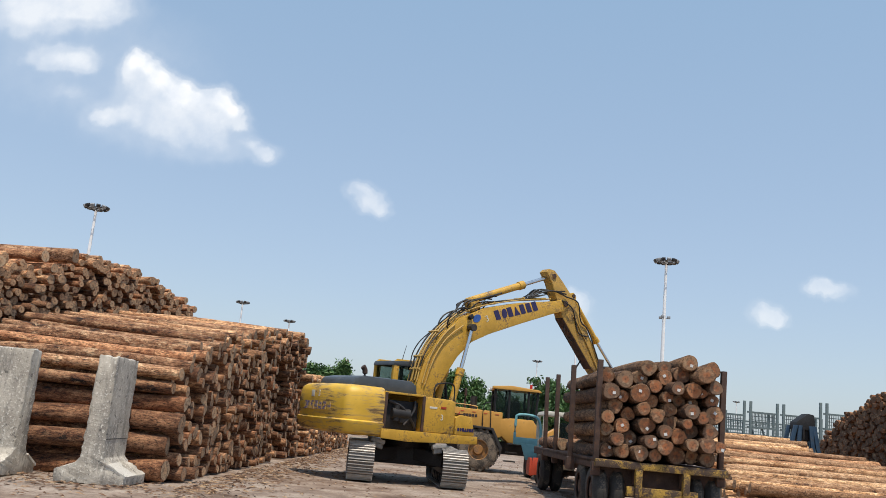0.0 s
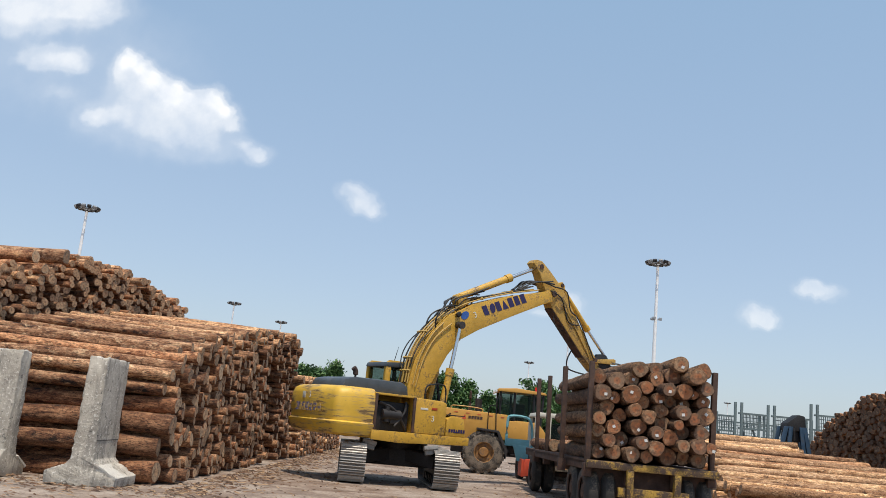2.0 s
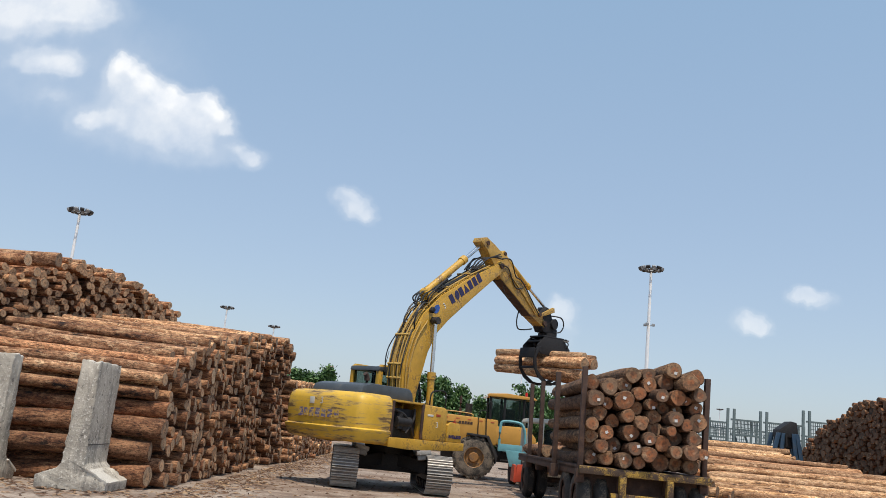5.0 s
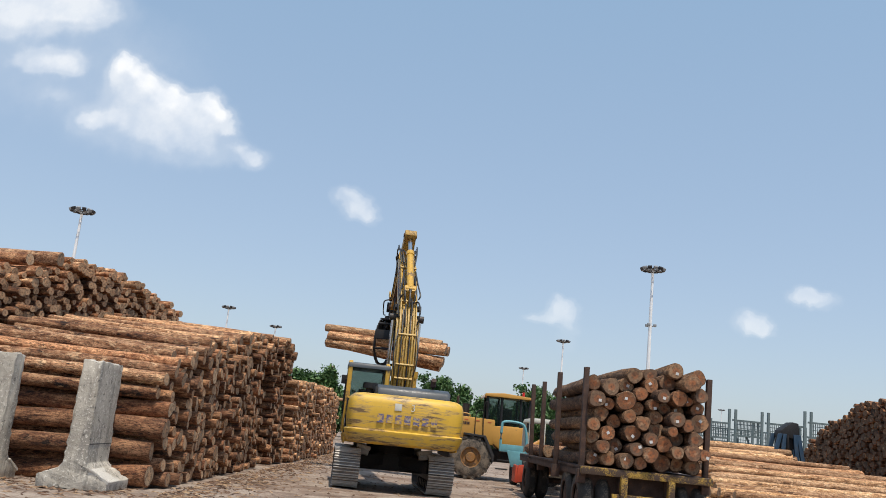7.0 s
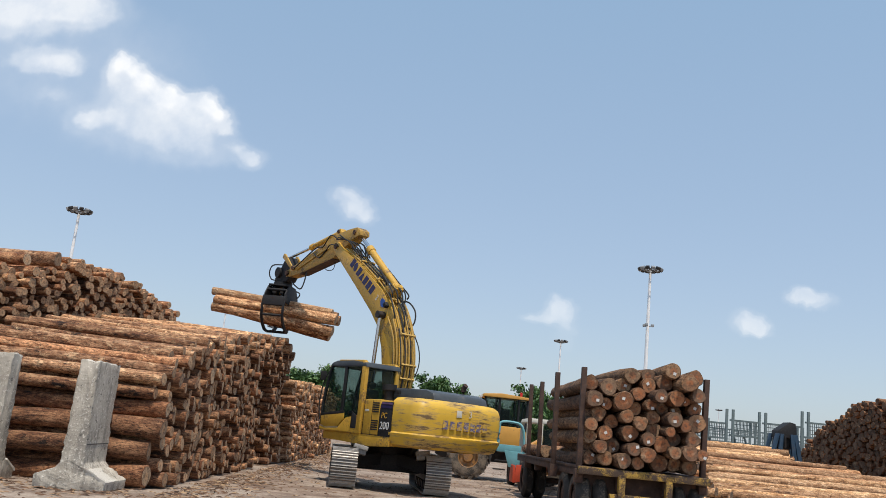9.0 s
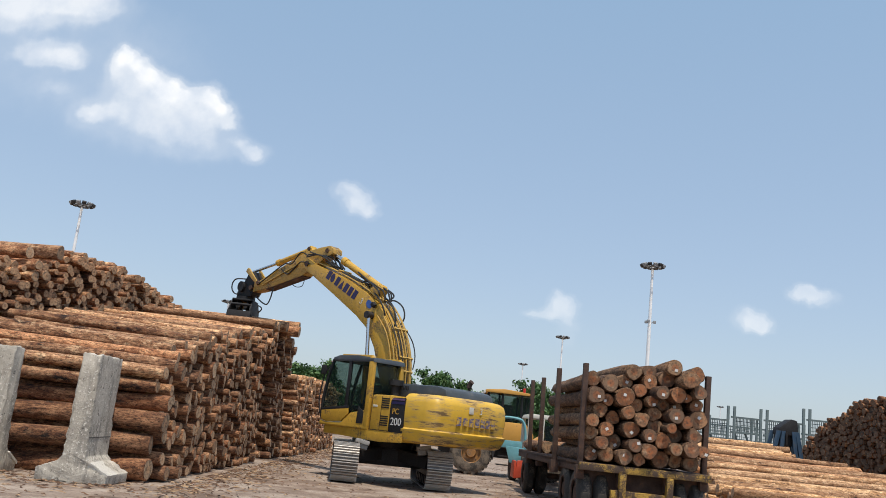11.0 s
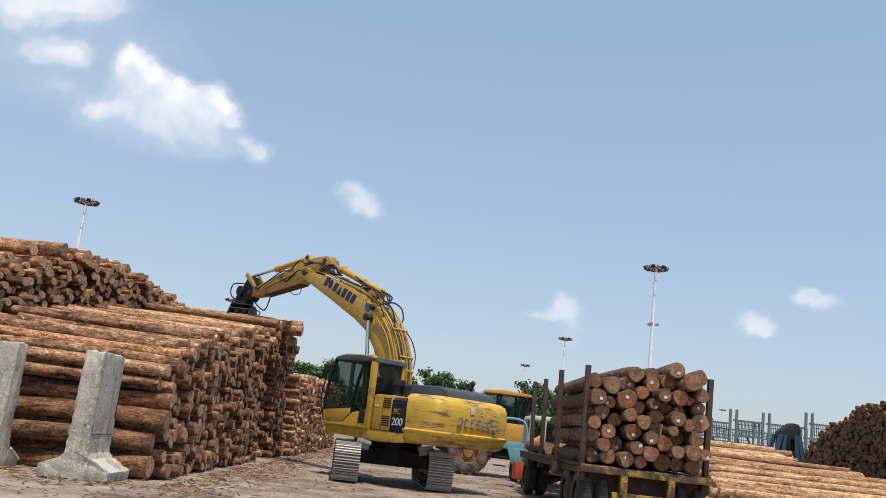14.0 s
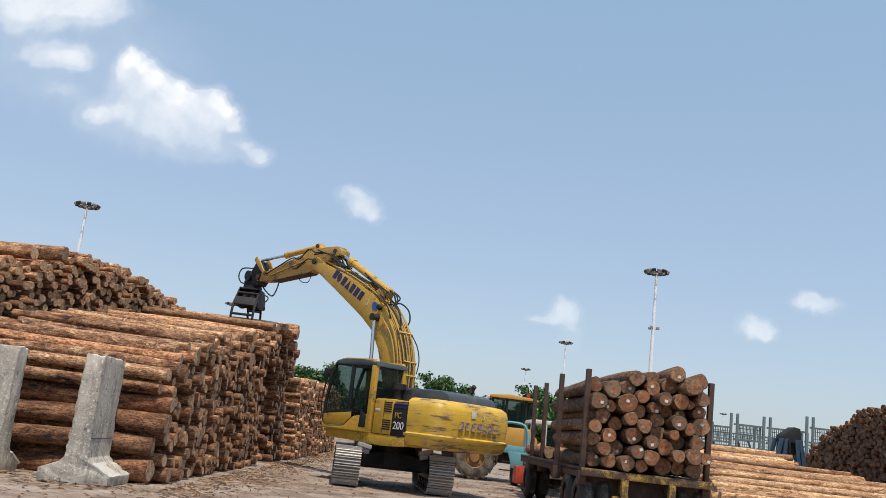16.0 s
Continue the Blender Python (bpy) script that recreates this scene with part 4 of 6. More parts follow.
part("pane", prism([(0.46, 1.70), (1.32, 1.62), (1.24, 2.45), (1.08, 2.86), (0.46, 2.88)], CYO - 0.03, CYO - 0.018), GLASS, cab)
part("pane", prism([(C0 + 0.14, 1.74), (0.36, 1.64), (0.36, 2.88), (C0 + 0.14, 2.88)], CYO - 0.03, CYO - 0.018), GLASS, cab)
part("pane", prism([(C0 + 0.14, 1.84), (1.30, 1.80), (1.24, 2.45), (1.08, 2.86), (C0 + 0.14, 2.88)], CYI + 0.018, CYI + 0.03), GLASS, cab)
part("pane", box((0.012, CYO - CYI - 0.2, 0.98), (C0 + 0.04, (CYI + CYO) / 2, 2.38), 0.003), GLASS, cab)
part("pane", box((0.012, CYO - CYI - 0.16, 1.45), (1.24, (CYI + CYO) / 2, 2.18), 0.003, turn=Matrix.Rotation(radians(-11), 4, "Y")), GLASS, cab)
part("rear_panel", box((0.05, CYO - CYI - 0.1, 0.62), (C0 + 0.03, (CYI + CYO) / 2, 1.58), 0.01), BLACK, cab)
bm = box((0.50, 0.50, 0.14), (0.30, 0.86, 1.72), 0.05)
box((0.14, 0.48, 0.62), (0.06, 0.86, 2.05), 0.06, bm, Matrix.Rotation(radians(-8), 4, "Y"))
box((0.12, 0.26, 0.16), (0.02, 0.86, 2.46), 0.05, bm)
box((0.9, 0.2, 0.5), (0.35, 0.48, 1.62), 0.03, bm)
part("seat", bm, BLACK, cab)
part("sticker", box((0.004, 0.10, 0.05), (C0 + 0.03, 0.62, 2.0)), PAPER, cab)
part("aerial", rod((-0.2, 0.42, 2.98), (-0.1, 0.42, 3.42), 0.012, 0.006, 6), BLACK, cab)
part("mirror", box((0.05, 0.16, 0.24), (1.36, 1.46, 2.62), 0.02, bm=rod((1.22, 1.33, 2.6), (1.36, 1.44, 2.64), 0.015, n=6)), BLACK, cab)
part("handrail", tube([(1.40, 1.38, 1.5), (1.46, 1.42, 1.9), (1.36, 1.41, 2.5), (1.22, 1.36, 2.75)], 0.018, 6), BLACK, cab)

# boom, in its own plane: x from foot to tip
boom = part("boom", prism([(-0.16, -0.12), (-0.18, 0.12), (0.08, 0.47), (0.62, 0.93), (1.35, 1.25), (2.15, 1.36), (3.00, 1.22), (4.20, 0.79), (5.42, 0.24), (5.80, 0.13), (5.83, -0.12),
                           (5.55, -0.16), (5.20, -0.05), (4.00, 0.25), (2.80, 0.53), (2.15, 0.62), (1.55, 0.50), (0.50, 0.05), (0.12, -0.19)], -0.24, 0.24, bevel=0.018), YELLOW, excavator)
for x, z, w, r in ((2.273, 0.99, 0.43, 0.085), (0, 0, 0.32, 0.16), (BOOM, 0, 0.27, 0.085)):
    part("pivot_pin", rod((x, -w, z), (x, w, z), r, n=16), STEEL_DARK, boom)
ridge = [(0.12, 0.50), (0.64, 0.96), (1.35, 1.28), (2.15, 1.39), (3.00, 1.25), (4.20, 0.82), (5.30, 0.32)]
for k in range(7):
    y = -0.21 + k * 0.07
    off = 0.05 + 0.04 * (k % 2)
    bm = tube([(x, y, z + off) for x, z in (ridge[:4] if k in (1, 5) else ridge)], 0.020, 6)
    part("hydraulic_pipe", bm, HOSE if k in (2, 5) else PIPE, boom)
for i, (x, z) in enumerate(((0.35, 0.74), (0.62, 0.97), (1.35, 1.31), (2.5, 1.36), (3.4, 1.13), (4.4, 0.77))):
    part("pipe_clamp", box((0.05, 0.47, 0.07), (x, 0, z + 0.05), 0.01), PIPE, boom)
for s in (-1, 1):
    part("hydraulic_pipe", tube([(0.22, s * 0.27, 0.45), (0.75, s * 0.28, 0.92), (1.4, s * 0.28, 1.22), (1.9, s * 0.27, 1.30)], 0.020, 6), PIPE, boom)
    part("hydraulic_pipe", tube([(0.25, s * 0.27, 0.36), (0.8, s * 0.28, 0.80), (1.45, s * 0.28, 1.10), (2.1, s * 0.28, 1.15)], 0.020, 6), PIPE, boom)
    for k in range(1):
        part("hose", tube([(0.4, s * 0.24, 0.86), (0.66, s * 0.30, 1.10), (1.05, s * 0.30, 1.28), (1.55, s * 0.22, 1.36)], 0.016, 6), HOSE, boom)
    for k in range(3):
        part("hose", tube([(2.2 + 0.15 * k, s * 0.12 * k, 1.52), (2.6, s * 0.14 * k, 1.66 - 0.03 * k), (3.1, s * (0.08 + 0.07 * k), 1.48), (3.4 + 0.2 * k, s * 0.16, 1.3)], 0.022, 6), HOSE, boom)
        part("hose", tube([(4.7, s * (0.06 + 0.07 * k), 0.74), (5.1, s * (0.1 + 0.07 * k), 0.78 - 0.05 * k), (5.5, s * 0.26, 0.52), (5.85, s * 0.28, 0.34 - 0.1 * k)], 0.022, 6), HOSE, boom)
    turn = Matrix.Rotation(radians(180 if s > 0 else 0), 4, "Z")
    face = 0.243 * s
    mark_bars(boom, NAVY, Matrix.Translation((3.98, face, 0.66)) @ Matrix.Rotation(radians(16.5), 4, "Y") @ turn, 7, 0.17, 0.27, 0.06, 0.05 * s)
    part("number", text_bm("3", 0.24), LIGHT_DECAL, boom, "white painted number", at=Matrix.Translation((2.93, face, 0.93)) @ Matrix.Rotation(radians(8), 4, "Y") @ turn @ Matrix.Rotation(radians(90), 4, "X"))
    bm = rod((0, 0, 0), (0, 0.006 * s, 0), 0.14, n=24)
    for v in bm.verts:
        v.co.z *= 0.72
    ov = part("round_decal", bm, BLUE_DECAL, boom, "blue oval decal", at=Matrix.Translation((2.62, face, 1.10)))
    part("work_lamp", box((0.14, 0.12, 0.12), (2.42, s * 0.30, 1.24), 0.03), BLACK, boom)
for k, (y, up, x) in enumerate(((-0.17, 0.26, 1.75), (-0.05, 0.14, 1.9), (0.06, 0.22, 1.65), (0.17, 0.12, 2.0))):
    part("hose", tube([(x - 0.12, y, 1.22), (x - 0.02, y * 1.5, 1.30 + up * 0.7), (x + 0.28, y * 1.7, 1.36 + up), (x + 0.62, y * 1.4, 1.36 + up * 0.75), (x + 0.78, y, 1.36)], 0.022, 7), HOSE, boom)
for k in range(4):
    part("hose", tube([(2.55 + 0.2 * k, -0.15 + 0.1 * k, 1.36 - 0.08 * k), (2.9 + 0.2 * k, -0.18 + 0.12 * k, 1.44 - 0.08 * k), (3.6, -0.15 + 0.1 * k, 1.14), (4.6, -0.14 + 0.09 * k, 0.74), (5.2, -0.18 + 0.12 * k, 0.56)], 0.018, 6), HOSE, boom)
part("lug", prism([(2.62, 1.30), (2.72, 1.62), (2.92, 1.62), (3.06, 1.26)], -0.16, 0.16, bevel=0.02), YELLOW, boom)

# arm: x from the elbow pin to the tip pin
arm = part("arm", prism([(-1.12, 0.02), (-1.13, 0.16), (-0.98, 0.30), (-0.55, 0.37), (0.05, 0.42), (0.40, 0.40), (1.00, 0.32), (2.45, 0.14), (2.98, 0.11), (3.0, -0.11), (2.60, -0.17), (2.15, -0.22), (0.30, -0.27), (0.02, -0.20), (-0.45, -0.10), (-0.75, 0.0)], -0.17, 0.17, bevel=0.016), YELLOW_DIRTY, excavator)
for x, z, r, w in ((0, 0, 0.085, 0.28), (-0.861, 0.177, 0.07, 0.20), (ARM, 0, 0.08, 0.24), (2.48, 0.06, 0.06, 0.26), (0.05, 0.52, 0.06, 0.14)):
    part("pivot_pin", rod((x, -w, z), (x, w, z), r, n=14), RUST, arm)
part("under_plate", prism([(0.3, -0.275), (2.15, -0.225), (2.15, -0.245), (0.3, -0.295)], -0.16, 0.16), RUST, arm, "rust-stained underside")
part("lug", prism([(-0.12, 0.38), (-0.02, 0.60), (0.14, 0.60), (0.30, 0.38)], -0.11, 0.11, bevel=0.015), YELLOW, arm)
LINK = (3.03, 0.62)
bm = rod((0.05, 0, 0.52), (1.72, 0, 0.555), 0.085, n=14)
rod((1.60, 0, 0.553), (1.74, 0, 0.556), 0.105, n=14, bm=bm)
part("cylinder_barrel", bm, YELLOW, arm, smooth=False)
part("cylinder_rod", rod((1.72, 0, 0.555), (LINK[0], 0, LINK[1]), 0.045, n=10), CHROME, arm)
for s in (-1, 1):
    part("side_link", prism([(2.42, 0.0), (2.54, 0.0), (3.10, 0.60), (3.0, 0.70), (2.92, 0.66)], s * 0.20, s * 0.25, bevel=0.01), YELLOW_DIRTY, arm)
    part("hose", tube([(-0.1, s * 0.25, 0.2), (0.25, s * 0.27, 0.42), (0.75, s * 0.22, 0.22), (1.15, s * 0.20, 0.32), (1.9, s * 0.2, 0.16), (2.5, s * 0.22, 0.0)], 0.02, 6), HOSE, arm)
    part("hose", tube([(-0.15, s * 0.24, -0.05), (0.2, s * 0.30, 0.10), (0.6, s * 0.2, 0.08), (1.0, s * 0.2, -0.05), (1.3, s * 0.2, 0.2)], 0.02, 6), HOSE, arm)
    part("hydraulic_pipe", tube([(0.5, s * 0.19, 0.1), (1.2, s * 0.19, 0.06), (2.3, s * 0.19, -0.06)], 0.018, 6), PIPE, arm)
part("hose", tube([(1.85, 0.1, -0.25), (1.95, 0.12, -0.55), (2.15, 0.12, -0.72), (2.45, 0.12, -0.55), (2.75, 0.1, -0.3)], 0.022, 6), HOSE, arm)
part("hose", tube([(0.55, -0.1, -0.3), (0.7, -0.12, -0.45), (0.95, -0.1, -0.42), (1.15, -0.1, -0.28)], 0.012, 6), HOSE, arm)

# cylinders, each along its own x
def cylinder(name, length, r, rod_len, rr):
    bm = rod((0, 0, 0), (length, 0, 0), r, n=16)
    rod((length - 0.16, 0, 0), (length + 0.02, 0, 0), r * 1.22, n=16, bm=bm)
    rod((0, -r * 1.3, 0), (0, r * 1.3, 0), r * 0.9, n=12, bm=bm)
    a = part(name + "_barrel", bm, YELLOW, excavator)
    bm = rod((0, 0, 0), (rod_len, 0, 0), rr, n=14)
    b = part(name + "_rod", bm, CHROME, excavator, "bright chrome rod")
    part("rod_eye", rod((0, -rr * 2.0, 0), (0, rr * 2.0, 0), rr * 1.9, n=14), STEEL_DARK, b)
    return a, b


arm_cyl = cylinder("arm_cylinder", 1.95, 0.10, 1.75, 0.055)
boom_cyls = [(s, *cylinder("boom_cylinder", 1.55, 0.095, 1.6, 0.052)) for s in (-1, 1)]

# grapple: bracket that follows the swing, head and tines that turn with the load
bracket = part("grapple_bracket", prism([(-0.14, 0.12), (0.10, 0.55), (0.26, 0.52), (0.62, 0.02), (0.80, -0.10), (0.80, -0.26), (0.02, -0.26), (-0.10, -0.12)], -0.17, 0.17, bevel=0.02), BLACK, excavator, "black coupling bracket")
part("hub", rod((0.52, -0.26, 0.06), (0.52, 0.26, 0.06), 0.17, n=18), BLACK, bracket)
for s in (-1, 1):
    part("hose", tube([(0.35, s * 0.2, 0.3), (0.70, s * 0.36, 0.28), (0.86, s * 0.36, 0.05), (0.72, s * 0.34, -0.16), (0.5, s * 0.3, -0.22)], 0.022, 6), HOSE, bracket)
HEAD = 0.50
bm = rod((0, 0, -0.26), (0, 0, -0.36), 0.30, n=24)
box((0.66, 0.90, 0.06), (0, 0, -0.39), 0.02, bm)
grapple = part("grapple_head", bm, BLACK, excavator, "black steel grapple head")
for s in (-1, 1):
    part("cheek_plate", prism([(-0.42, -0.42), (-0.70, -0.70), (-0.72, -0.92), (-0.30, -0.98), (0.30, -0.98), (0.72, -0.92), (0.70, -0.70), (0.42, -0.42)], s * 0.33 - 0.018, s * 0.33 + 0.018, bevel=0.006, axes="yz"), BLACK, grapple)
    part("pivot_shaft", rod((-0.38, s * 0.58, -0.86), (0.38, s * 0.58, -0.86), 0.06, n=12), BLACK, grapple)
    part("crossbar", rod((-0.34, s * 0.50, -0.56), (0.34, s * 0.50, -0.56), 0.045, n=10), BLACK, grapple)
    part("ram", rod((0.12 * s, -0.42, -0.62), (0.12 * s, 0.42, -0.74), 0.06, n=12), STEEL_DARK, grapple)
    part("lug_plate", box((0.03, 0.80, 0.30), (0.15 * s, 0, -0.58), 0.006), BLACK, grapple)
part("motor", rod((0, 0, -0.40), (0, 0, -0.66), 0.12, n=14), mat_plain("brown_motor", (0.30, 0.15, 0.04), 0.6), grapple)
part("hose", tube([(0.2, 0.3, -0.4), (0.45, 0.5, -0.5), (0.3, 0.55, -0.7), (0.1, 0.45, -0.8)], 0.02, 6), HOSE, grapple)


def tines(side):
    """One jaw: curved flat arms joined by bars and a plate, pivot at its origin, hanging closed."""
    curve = [(0.0, 0.12), (0.14, 0.06), (0.22, -0.25), (0.15, -0.58), (-0.06, -0.84), (-0.36, -0.98), (-0.62, -0.99)]
    w = 0.34 if side < 0 else 0.21
    jaw = part("grapple_jaw", box((2 * w, 0.03, 0.30), (0, side * 0.21, -0.10), 0.01), BLACK, excavator, "curved black steel jaw")
    for x in (-w, w):
        inner = [(a - 0.10, b + (0.07 if i > 3 else 0.0)) for i, (a, b) in enumerate(curve)]
        outline = curve + inner[::-1]
        part("tine", prism([(side * a, b) for a, b in outline], x - 0.028, x + 0.028, axes="yz"), BLACK, jaw)
    for a, b in (curve[2], curve[3], curve[-1]):
        part("tie_bar", rod((-w, side * (a - 0.05), b + 0.03), (w, side * (a - 0.05), b + 0.03), 0.04, n=8), BLACK, jaw)
    return jaw


JAWS = [(s, tines(s)) for s in (-1, 1)]

# ---------------------------------------------------------------- log trailer
YELLOW_WORN = mat_plain("worn_yellow", (0.56, 0.34, 0.05), 0.7, 0, 0.3, 5.0, (0.06, 0.036, 0.024), 0.455, 0.3)
TX0, TX1 = 3.02, 5.52
PARKED = pose(3.02, 17.0, 0, 0, 0, 1.5) @ pose(-3.02, -17.0, 0)
trailer = empty("log_trailer", PARKED)
tagged(trailer, "rusty flat log trailer with tall side stakes", "trailer")
part("bed", box((TX1 - TX0, 8.7, 0.10), ((TX0 + TX1) / 2, 21.4, 1.06), 0.02), RUST, trailer)
part("rear_beam", box((TX1 - TX0 + 0.02, 0.14, 0.14), ((TX0 + TX1) / 2, 16.98, 1.035), 0.015), YELLOW_WORN, trailer, "chipped yellow rear beam")
for x in (TX0 + 0.05, TX1 - 0.05):
    part("side_rail", box((0.10, 8.6, 0.16), (x, 21.4, 1.0), 0.015), RUST, trailer)
for x in (3.85, 4.75):
    part("chassis_beam", box((0.14, 8.6, 0.30), (x, 21.4, 0.84), 0.015), RUST, trailer)
    part("bumper_bracket", box((0.13, 0.14, 0.50), (x - 0.02, 16.92, 0.72), 0.02), YELLOW_WORN, trailer, "yellow bracket")
# Panel added under the bed; its dark colour stands for the shade there.
part("cross_member", box((2.2, 0.10, 0.46), (4.27, 17.3, 0.73), 0.02), RUST, trailer)
part("bumper_bar", box((1.35, 0.12, 0.18), (4.3, 16.98, 0.56), 0.02), YELLOW_WORN, trailer, "yellow bumper bar")
for x, y, lean in ((TX0 + 0.04, 17.2, 0.3), (TX0 - 0.12, 19.1, 1.0), (TX0 + 0.10, 22.5, 1.2), (TX0 + 0.06, 24.0, 1.6), (TX1 - 0.06, 17.2, -0.6), (TX1 - 0.02, 19.2, 0), (TX1 - 0.02, 22.5, 0), (TX1 - 0.02, 24.0, 0)):
    bm = box((0.10, 0.12, 2.10), (0, 0, 1.02), 0.012)
    box((0.16, 0.18, 0.26), (0, 0, 0.0), 0.015, bm)
    part("stake", bm, RUST, trailer, at=pose(x, y, 0.92, 0, -lean if x < 4 else -lean, 0))


def wheel(parent, m, r=0.5, w=0.27, rim=0.28, rim_mat=RUST, lugs=0, name="wheel", rubber=RUBBER):
    """A tyre with grooves or lugs round a dished rim, axis along x."""
    prof = [(-w / 2, rim), (-w / 2 - 0.01, (rim + r) / 2), (-w / 2 + 0.02, r - 0.05), (-w / 2 + 0.06, r), (w / 2 - 0.06, r), (w / 2 - 0.02, r - 0.05), (w / 2 + 0.01, (rim + r) / 2), (w / 2, rim)]
    bm = bmesh.new()
    n = 36
    rings = [[bm.verts.new((x, q * math.cos(6.28319 * k / n), q * math.sin(6.28319 * k / n))) for k in range(n)] for x, q in prof]
    for a, b in zip(rings, rings[1:]):
        for k in range(n):
            bm.faces.new((a[k], b[k], b[(k + 1) % n], a[(k + 1) % n]))
    if not lugs:
        for x in (-0.05, 0.05):
            g = rod((x - 0.008, 0, 0), (x + 0.008, 0, 0), r + 0.006, n=36)
            tmp = bpy.data.meshes.new("t")
            g.to_mesh(tmp)
            g.free()
            bm.from_mesh(tmp)
            bpy.data.meshes.remove(tmp)
    tyre = part(name, bm, rubber, parent, at=m)
    if lugs:
        me = mesh_of(prism([(-0.075, r - 0.06), (0.075, r - 0.06), (0.05, r + 0.03), (-0.05, r + 0.03)], -w * 0.30, w * 0.30, axes="yz"), "tread_lug", rubber)
        for k in range(lugs):
            lug = new("tread_lug", me)
            lug.parent = tyre
            lug.matrix_basis = Matrix.Rotation(6.28319 * k / lugs, 4, "X") @ Matrix.Translation(((w * 0.22) * (1 if k % 2 else -1), 0, 0))
    bm = rod((-w * 0.30, 0, 0), (w * 0.30, 0, 0), rim * 1.02, n=24)
    for s in (-1, 1):
        rod((s * w * 0.30, 0, 0), (s * w * 0.44, 0, 0), rim * 0.55, rim * 0.42, n=18, bm=bm) if s > 0 else rod((s * w * 0.44, 0, 0), (s * w * 0.30, 0, 0), rim * 0.42, rim * 0.55, n=18, bm=bm)
        for k in range(8):
            a = k * 0.785
            rod((s * w * 0.29, rim * 0.75 * math.cos(a), rim * 0.75 * math.sin(a)), (s * w * 0.36, rim * 0.75 * math.cos(a), rim * 0.75 * math.sin(a)), 0.02, n=6, bm=bm)
        ring = [(s * w * 0.46, rim * 0.98 * math.cos(k * 0.5236), rim * 0.98 * math.sin(k * 0.5236)) for k in range(13)]
        tube(ring, 0.022, 5, bm)
    part("rim", bm, rim_mat, tyre)
    return tyre


for y in (17.55, 18.75, 24.6):
    for x in (3.18, 3.50, 5.02, 5.34):
        wheel(trailer, pose(x, y, 0.49))
    part("axle", rod((3.2, y, 0.49), (5.3, y, 0.49), 0.07, n=8), RUST, trailer)

# the load, sawn ends towards the yard
LOAD = [
    [(3.28, 1.27, 0.14), (3.55, 1.28, 0.14), (3.85, 1.28, 0.15), (4.12, 1.26, 0.12), (4.60, 1.30, 0.18), (4.92, 1.30, 0.15), (5.18, 1.28, 0.16)],
    [(3.42, 1.50, 0.13), (3.72, 1.54, 0.16), (4.01, 1.51, 0.13), (4.28, 1.43, 0.15), (4.79, 1.52, 0.12), (5.09, 1.54, 0.16), (5.36, 1.52, 0.11)],
    [(3.25, 1.68, 0.14), (3.54, 1.76, 0.15), (3.98, 1.80, 0.16), (4.30, 1.72, 0.13), (4.57, 1.65, 0.16), (4.85, 1.78, 0.16), (5.17, 1.79, 0.15)],
    [(3.23, 1.91, 0.13), (3.68, 2.00, 0.14), (4.16, 2.01, 0.14), (4.47, 1.91, 0.15), (4.69, 1.90, 0.10), (4.99, 2.04, 0.12), (5.30, 2.12, 0.19)],
    [(3.39, 2.13, 0.15), (3.91, 2.12, 0.13), (4.09, 2.29, 0.15), (4.45, 2.15, 0.14), (4.77, 2.14, 0.15), (4.94, 2.30, 0.12), (5.26, 2.37, 0.14)],
    [(3.25, 2.39, 0.17), (3.53, 2.33, 0.12), (3.84, 2.41, 0.19), (4.37, 2.38, 0.11), (4.67, 2.34, 0.13), (5.03, 2.51, 0.09), (5.23, 2.63, 0.14)],
    [(3.20, 2.70, 0.15), (3.53, 2.65, 0.17), (3.89, 2.72, 0.15), (4.13, 2.57, 0.13), (4.48, 2.55, 0.13), (4.84, 2.55, 0.16)],
    [(4.01, 2.92, 0.16), (4.35, 2.76, 0.15), (4.67, 2.85, 0.17), (5.02, 2.85, 0.17), (4.34, 2.96, 0.14), (4.76, 3.07, 0.16), (5.24, 2.99, 0.16)],
]
rng = random.Random(77)
for row in LOAD:
    for x, z, r in row:
        y = 17.0 + rng.uniform(-0.22, 0.42)
        ob = new("log", log_mesh("load", (BARK_DARK, END_RED), rng, r, 4.3))
        ob.matrix_basis = PARKED @ log_pose(x, y, z, -90 + rng.uniform(-1.2, 1.2), rng.uniform(-0.6, 0.6), rng.uniform(0, 360))
        tagged(ob, "brown log with a reddish sawn end loaded on the trailer", "log", "logs on the trailer")
        if rng.random() < 0.5:
            t = part("paper_tag", box((0.004, 0.058, 0.054), (0.006, 0, 0)), PAPER, ob, "white paper tag")
            t.matrix_basis = ob.matrix_basis.to_3x3().inverted().to_4x4() @ Matrix.Rotation(radians(-90), 4, "Z") @ pose(0.012, rng.uniform(-0.06, 0.06), rng.uniform(-0.06, 0.06), rng.uniform(-40, 40))
for x, z, r in ((3.28, 1.27, 0.155), (3.62, 1.26, 0.15), (3.95, 1.27, 0.15), (4.3, 1.26, 0.16), (4.65, 1.27, 0.15), (5.0, 1.26, 0.15), (5.3, 1.26, 0.14), (4.1, 1.53, 0.15), (4.45, 1.53, 0.15), (4.8, 1.53, 0.15)):
    ob = new("log", log_mesh("bay", (BARK, END), rng, r, 3.4))
    ob.matrix_basis = PARKED @ log_pose(x, 22.2 + rng.uniform(-0.2, 0.2), z, -90 + rng.uniform(-1, 1), 0, rng.uniform(0, 360))
    tagged(ob, "brown pine log lying in the trailer's front bay", "log", "logs in the front bay")

